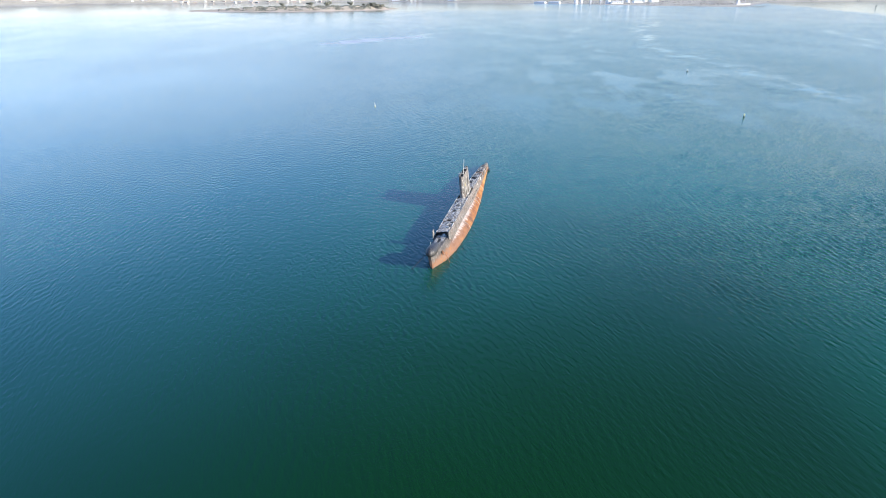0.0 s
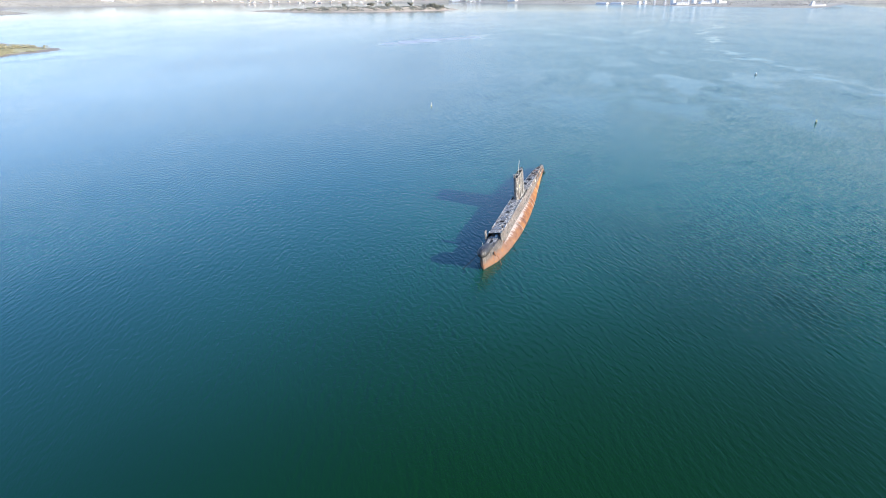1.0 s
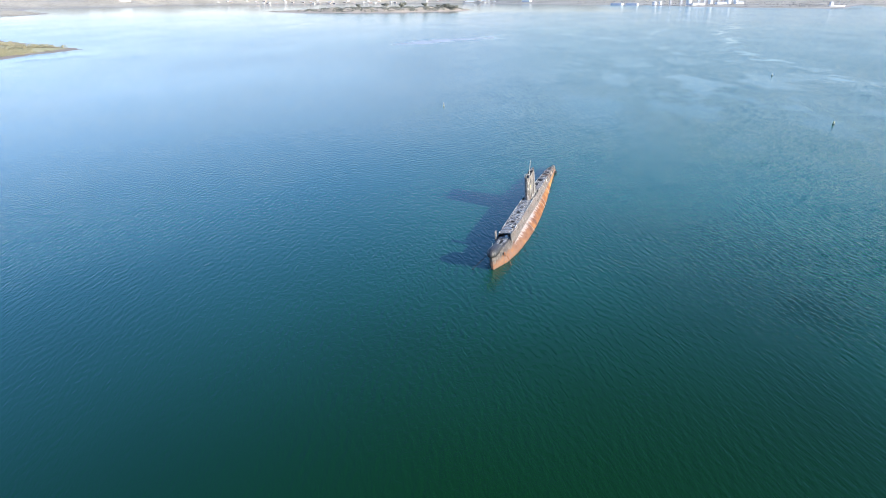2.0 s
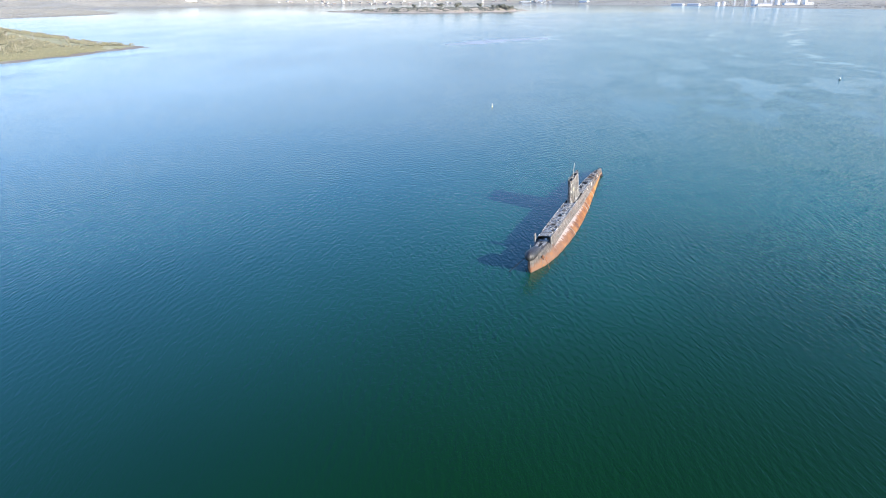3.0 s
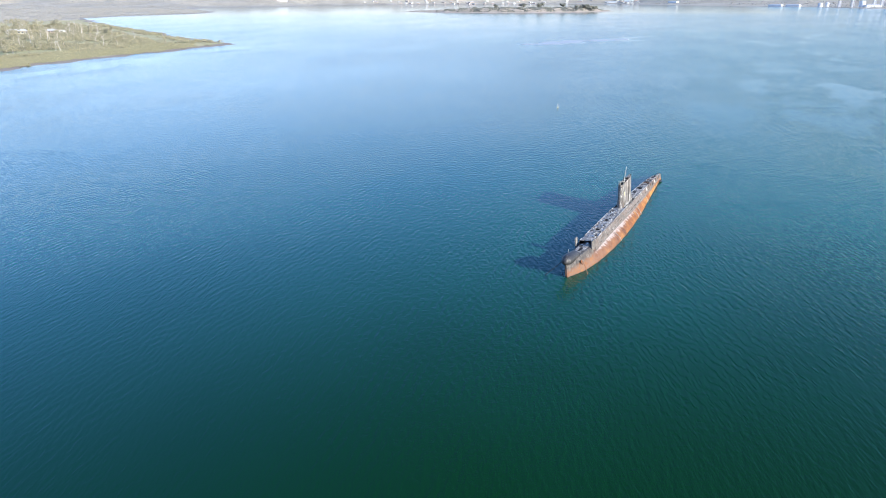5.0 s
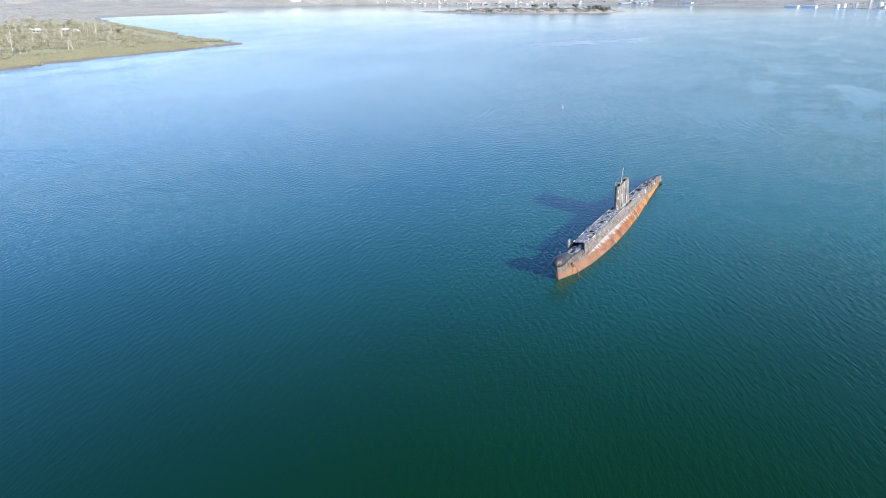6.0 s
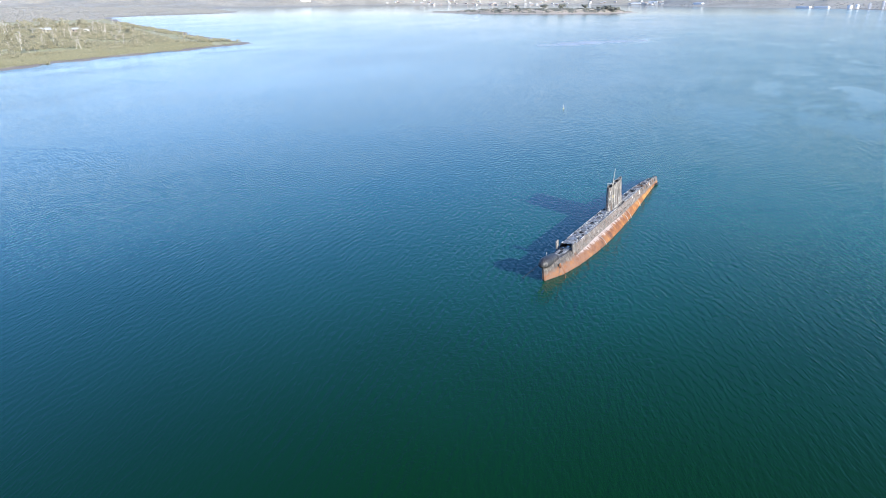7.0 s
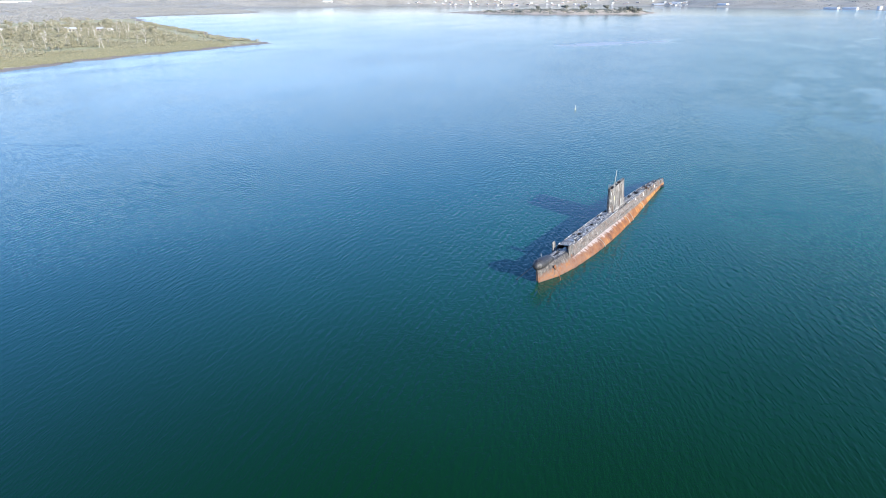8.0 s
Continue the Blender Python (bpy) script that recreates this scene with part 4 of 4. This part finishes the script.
def fore_plates():
    """Loose plates on the fore deck round a long dark slot, and a pale chest by the casing's mouth."""
    rng = np.random.RandomState(14)
    for k in range(6):
        s0 = 5.4 + k * 1.25
        for y0, y1 in ((-0.98, -0.34), (-0.30, 0.34), (0.38, 1.0)):
            if y0 == -0.30 and k in (2, 3):
                continue
            dz = rng.uniform(0.0, 0.05)
            w = 0.55 + 0.55 * smooth(s0, 5, 9)
            top = [(s, y * w, fore_top(s) + 0.10 + dz) for s, y in ((s0, y1), (s0 + 1.18, y1), (s0 + 1.18, y0), (s0, y0))]
            plate(top, (0, 0, -0.05), "fore_plate", DECK)
    bm = bmesh.new()
    # the slot is a flat dark sheet, painted as the shade within
    box(bm, (2.3, 0.5, 0.04), (9.15, 0.0, fore_top(9.15) + 0.08))
    part("deck_slot", bm, OPENING_SHADE, sub)
    bm = bmesh.new()
    box(bm, (0.9, 0.55, 0.45), (12.3, -0.55, fore_top(12.3) + 0.35), (0, 0, 12), 0.04)
    part("deck_chest", bm, PALE, sub, "pale weathered chest")
    for s, wide, tall in ((64.2, 0.75, 0.9), (75.4, 0.8, 0.8), (57.0, 0.5, 0.6)):
        zt, wt = main_top(s), main_half(s)
        bm = bmesh.new()
        box(bm, (wide, 0.07, tall), (s, -(wt + 0.14), zt - 0.15 - tall / 2), (-14, 0, 0), 0.02)
        part("pale_patch", bm, PATCH, casing, "pale unrusted patch plate")


fore_plates()

# the after end: a capstan, a stub staff and the rudder head
bm = bmesh.new()
loft(bm, [[(86.4 + c, -0.10, z), (88.4 - c, -0.05, z), (88.4 - c, 0.05, z), (86.4 + c, 0.10, z)] for z, c in ((0.3, 0.0), (1.3, 0.1), (1.75, 0.4))])
part("rudder", bm, RUST, sub, "rust-brown rudder head")
bm = bmesh.new()
tube(bm, [(85.2, 0.1, 1.7), (85.2, 0.1, 2.7)], 0.10, 8)
part("stern_post", bm, BLACK, sub)
# the after planes at the waterline, and the bared frames of the stern casing
for side in (-1, 1):
    bm = bmesh.new()
    loft(bm, [[(82.6 + c, side * y, 0.16 - t), (85.4 - c, side * y, 0.14 - t), (85.4 - c, side * y, 0.14 + t), (82.6 + c, side * y, 0.16 + t)]
              for y, c, t in ((0.6, 0.0, 0.12), (1.3, 0.2, 0.08), (1.5, 0.5, 0.04))])
    bmesh.ops.recalc_face_normals(bm, faces=bm.faces)
    part("stern_plane", bm, BLACK, sub, "dark after diving plane")
for k in range(7):
    s = 67.0 + 2.6 * k
    w, z = main_half(s) + 0.12, main_top(s)
    bm = bmesh.new()
    tube(bm, [(s, -w - 0.1, z - 0.9), (s, -w, z - 0.05), (s, -0.4 * w, z + 0.16), (s, 0.4 * w, z + 0.16), (s, w, z - 0.05)], 0.07, 6)
    part("casing_frame", bm, (BLACK, RUST)[k % 2], sub)
for s, y, l, tall in ((57.5, 0.25, 1.6, 0.5), (62.6, -0.3, 1.2, 0.45), (70.4, 0.2, 1.5, 0.5), (78.2, 0.0, 1.1, 0.4)):
    z = main_top(s)
    bm = bmesh.new()
    for e in (-1, 1):
        tube(bm, [(s - l / 2, y + 0.35 * e, z), (s - l / 2, y + 0.35 * e, z + tall), (s + l / 2, y + 0.35 * e, z + tall), (s + l / 2, y + 0.35 * e, z)], 0.06, 6)
    box(bm, (l * 0.7, 0.55, tall * 0.6), (s, y, z + tall * 0.3), (0, 0, 6), 0.05)
    part("hatch_tower", bm, BLACK, sub, "dark hatch trunk with bent rails")


# ---- buoys ----
def buoy(at, colour, upper, label, tall, wide):
    """A pillar buoy: a drum float, a tapered tower and a lantern."""
    top = thing("channel_buoy", pose(*at, 2, -3, 0), label, "buoy", "channel buoys")
    ring = [6.2832 * k / 14 for k in range(14)]
    bm = bmesh.new()
    loft(bm, [[(r * wide * math.cos(a), r * wide * math.sin(a), z) for a in ring] for r, z in ((0.6, -0.9), (1.0, -0.5), (1.0, 0.25), (0.8, 0.42))])
    part("float", bm, colour, top)
    bm = bmesh.new()
    for k in range(4):
        a = 1.5708 * k
        tube(bm, [(0.6 * wide * math.cos(a), 0.6 * wide * math.sin(a), 0.4), (0.25 * wide * math.cos(a), 0.25 * wide * math.sin(a), tall)], 0.07, 6)
    loft(bm, [[(r * math.cos(a), r * math.sin(a), z) for a in ring] for r, z in ((0.55 * wide, tall * 0.35), (0.45 * wide, tall * 0.9), (0.25 * wide, tall))])
    part("tower", bm, upper, top)
    bm = bmesh.new()
    tube(bm, [(0, 0, tall), (0, 0, tall + 0.45)], 0.16, 8, 0.10)
    part("lantern", bm, PALE, top)


WHITE = plain("white_paint", (0.80, 0.80, 0.77), 0.5, 0.08)
YELLOW = plain("faded_yellow", (0.62, 0.56, 0.30), 0.5, 0.15)
DARKG = plain("dark_paint", (0.06, 0.08, 0.09), 0.5, 0.2)
buoy((-37.5, 338.5, 0), YELLOW, PALE, "small pale pillar buoy on a yellowed float", 1.6, 0.30)
buoy((189.0, 488.5, 0), DARKG, WHITE, "dark pillar buoy with a pale tower", 1.7, 0.85)
buoy((148.6, 303.3, 0), DARKG, YELLOW, "pale yellow pillar buoy on a dark float", 1.4, 0.55)


# ---- far buildings ----
ROOF = plain("pale_roof", (0.52, 0.51, 0.49), 0.6, 0.12, 0.3)
WALL = plain("pale_render", (0.66, 0.63, 0.57), 0.8, 0.12, 0.3)
BEIGE = plain("beige_render", (0.42, 0.38, 0.31), 0.85, 0.15, 0.3)
BRICK = plain("dull_brick", (0.42, 0.34, 0.29), 0.85, 0.15, 0.4)
GLASS = Mat("window_glass", 0.1).done((0.05, 0.06, 0.07))
TANK = plain("tank_white", (0.74, 0.74, 0.73), 0.5, 0.06, 0.1)
SHIP = plain("ship_white", (0.50, 0.50, 0.51), 0.6, 0.10, 0.1)
PIPE = plain("plant_grey", (0.55, 0.54, 0.55), 0.6, 0.15, 0.2)


def house(name, m, size, roof_high, wall, roof, label, windows=4, group="", category="house"):
    """Walls, a hipped roof with eaves, and windows along both long sides."""
    l, w, h = size
    top = thing(name, m, label, category, group)
    bm = bmesh.new()
    box(bm, (l, w, h + 2), (0, 0, h / 2 - 1))
    part("wall", bm, wall, top)
    bm = bmesh.new()
    e = 0.5
    low = [bm.verts.new(p) for p in ((-l / 2 - e, -w / 2 - e, h), (l / 2 + e, -w / 2 - e, h), (l / 2 + e, w / 2 + e, h), (-l / 2 - e, w / 2 + e, h))]
    under = [bm.verts.new(v.co - Vector((0, 0, 0.2))) for v in low]
    ridge = [bm.verts.new((x, 0, h + roof_high)) for x in (-max(l / 2 - w / 2, 0.2), max(l / 2 - w / 2, 0.2))]
    for f in ((low[0], low[1], ridge[1], ridge[0]), (low[1], low[2], ridge[1]), (low[2], low[3], ridge[0], ridge[1]), (low[3], low[0], ridge[0]), under[::-1]):
        bm.faces.new(f)
    for i in range(4):
        bm.faces.new((under[i], under[(i + 1) % 4], low[(i + 1) % 4], low[i]))
    part("roof", bm, roof, top)
    for side in (-1, 1):
        for k in range(windows):
            b = bmesh.new()
            box(b, (l / windows * 0.5, 0.12, h * 0.42), ((k + 0.5) * l / windows - l / 2, side * w / 2, h * 0.55), bevel=0.02)
            part("window", b, GLASS, top)
    return top


def on(x, y, ground, turn):
    return pose(x, y, float(ground(np.array([float(x)]), np.array([float(y)]))[0]), 0, 0, turn)


house("farmhouse", on(-949, 757, head_height, 24), (33, 12, 4.4), 2.6, BEIGE, ROOF, "long white-roofed house among the headland trees", 6)
house("cottage", on(-918, 790, head_height, 20), (20, 10, 4.4), 2.2, BRICK, ROOF, "pale pinkish house with a white roof", 4)
house("shed", on(-905, 797, head_height, 30), (8, 7, 4.0), 1.2, WALL, ROOF, "small white shed beside the house", 1, category="shed")
house("farm_shed", on(-1040, 700, head_height, 10), (16, 8, 3.6), 1.4, WALL, ROOF, "low pale shed in the far meadow", 2, category="shed")
house("glasshouse", on(-3340, 2310, main_height, 27), (150, 30, 7), 3.0, TANK, ROOF, "long white glasshouse in far fields", 8, category="greenhouse")

# the town and its sheds along the far shore
rng = np.random.RandomState(77)
first = house("town_house", on(-900, 4700, main_height, 0), (16, 11, 5.5), 3.0, WALL, ROOF, "small white far-off house on the shore", 3, "town houses")
low_house = house("town_house", on(-940, 4760, main_height, 20), (22, 12, 4.5), 2.6, BRICK, ROOF, "small brick far-off house with a pale roof", 3, "town houses")
for k in range(110):
    x = rng.uniform(-2000, -150)
    y = np.interp(x, [-2000, -1160, -814, -360, -150], [4150, 4420, 4660, 4630, 4330]) + rng.uniform(20, 260)
    if math.hypot(x, y) < 4890:
        copy_thing((first, low_house)[k % 2], on(x, y, main_height, rng.uniform(-40, 40)))
works = house("works_shed", on(-330, 4660, main_height, -8), (60, 26, 8), 2.5, TANK, ROOF, "large white shed on the far shore", 0, "works sheds", "shed")
for x, y, turn in ((-215, 4560, -12), (60, 4180, -35), (520, 3520, -30), (590, 3480, -30), (-2500, 3650, 15), (-2330, 3700, 10)):
    copy_thing(works, on(x, y, main_height, turn))


def storage_tank(x, y, wide, tall):
    top = thing("storage_tank", on(x, y, main_height, 0), "tall white storage tank of the far plant", "tank", "storage tanks")
    ring = [6.2832 * k / 20 for k in range(20)]
    bm = bmesh.new()
    loft(bm, [[(r * math.cos(a), r * math.sin(a), z) for a in ring] for r, z in ((wide, -2), (wide, tall), (wide * 0.6, tall * 1.04 + 0.5), (0.2, tall * 1.05 + 1))])
    part("shell", bm, TANK, top)
    bm = bmesh.new()
    for k in range(5):
        z = tall * (k + 1) / 5.5
        loft(bm, [[(wide * f * math.cos(a), wide * f * math.sin(a), z + dz) for a in ring] for f, dz in ((1.0, -0.3), (1.02, -0.3), (1.02, 0.3), (1.0, 0.3))])
    part("ring", bm, PIPE, top)


def plant_tower(x, y, wide, tall):
    """An open steel tower of posts and platforms round a column."""
    top = thing("plant_tower", on(x, y, main_height, 10), "white steel tower of the far plant", "tower", "plant towers")
    bm = bmesh.new()
    tube(bm, [(0, 0, -2), (0, 0, tall)], wide * 0.35, 12, wide * 0.3)
    part("column", bm, TANK, top)
    for sx in (-1, 1):
        for sy in (-1, 1):
            bm = bmesh.new()
            tube(bm, [(sx * wide / 2, sy * wide / 2, -2), (sx * wide / 2, sy * wide / 2, tall * 0.9)], 0.9, 6)
            part("post", bm, PIPE, top)
    for k in range(4):
        bm = bmesh.new()
        box(bm, (wide * 1.1, wide * 1.1, 1.2), (0, 0, tall * (0.2 + 0.22 * k)), bevel=0.1)
        part("platform", bm, PIPE, top)


for x, y, w, h in ((812, 3240, 12, 24), (960, 3420, 11, 26), (1052, 3440, 14, 22), (1088, 3445, 12, 18), (690, 3420, 10, 14), (720, 3430, 8, 16)):
    storage_tank(x, y, w, h)
for x, y, w, h in ((775, 3235, 10, 33), (880, 3330, 10, 36), (925, 3390, 9, 32), (1000, 3420, 9, 30), (1030, 3440, 8, 34), (740, 3300, 8, 26)):
    plant_tower(x, y, w, h)
for x, y, l in ((850, 3225, 60), (985, 3330, 50), (1090, 3400, 40)):
    house("plant_hall", on(x, y, main_height, 12), (l, 22, 9), 2.5, TANK, ROOF, "low white hall of the far plant", 5, "plant halls", "hall")


def cargo_ship():
    top = thing("cargo_ship", pose(1312, 2880, 0, 0, 0, 12), "white ship lying at the far jetty", "ship")
    bm = bmesh.new()
    loft(bm, [[(x, -w, 7), (x * 0.97, -w * 0.8, -1), (x * 0.97, w * 0.8, -1), (x, w, 7)] for x, w in ((-36, 4), (-30, 6.5), (22, 6.5), (32, 4), (40, 0.4))])
    part("hull", bm, SHIP, top)
    bm = bmesh.new()
    box(bm, (14, 10, 9), (-22, 0, 11.4), bevel=0.4)
    box(bm, (9, 8, 5), (-23, 0, 18), bevel=0.4)
    part("deckhouse", bm, SHIP, top)
    bm = bmesh.new()
    tube(bm, [(12, 0, 6), (13, 0, 24)], 0.8, 8, 0.5)
    part("derrick", bm, SHIP, top)


cargo_ship()
jetty = thing("jetty", pose(1150, 2500, 0, 0, 0, 15), "dark far jetty on piles", "jetty")
bm = bmesh.new()
box(bm, (120, 6, 1.0), (30, 0, 2.6))
part("deck", bm, DARKG, jetty)
for k in range(9):
    bm = bmesh.new()
    tube(bm, [(-28 + 14 * k, 0, -1), (-28 + 14 * k, 0, 2.4)], 0.8, 6)
    part("pile", bm, DARKG, jetty)
beacon = thing("channel_beacon", pose(1462, 2215, 0), "dark channel beacon on a pile", "beacon")
bm = bmesh.new()
tube(bm, [(0, 0, -1), (0, 0, 7)], 0.7, 8)
part("pile", bm, DARKG, beacon)
bm = bmesh.new()
loft(bm, [[(-2.6 * f, -0.4, z), (2.6 * f, -0.4, z), (2.6 * f, 0.4, z), (-2.6 * f, 0.4, z)] for f, z in ((0.9, 6), (0.9, 8), (0.25, 10.5))])
part("topmark", bm, DARKG, beacon)


# a drying sand bank that just breaks the surface
def bank_height(x, y):
    along = ((x + 142) * 0.54 + (y - 772) * 0.84)
    off = (x + 142) * 0.84 - (y - 772) * 0.54 + 7 * fbm(along, along * 0, 90, 2, 41)
    half = 20 * np.sqrt(np.clip(along / 60, 0, 1) * np.clip((190 - along) / 120, 0, 1))
    return 0.10 * (1 - (off / np.maximum(half, 0.3)) ** 2) + 0.05 * fbm(x, y, 12, 3, 42)


SHOAL = plain("wet_sand", (0.42, 0.42, 0.40), 0.4, 0.10, 0.05)
land("ground_sandbank", bank_height, (-170, 750), (-10, 960), 2.0, SHOAL, "pale wet sand bank just awash")
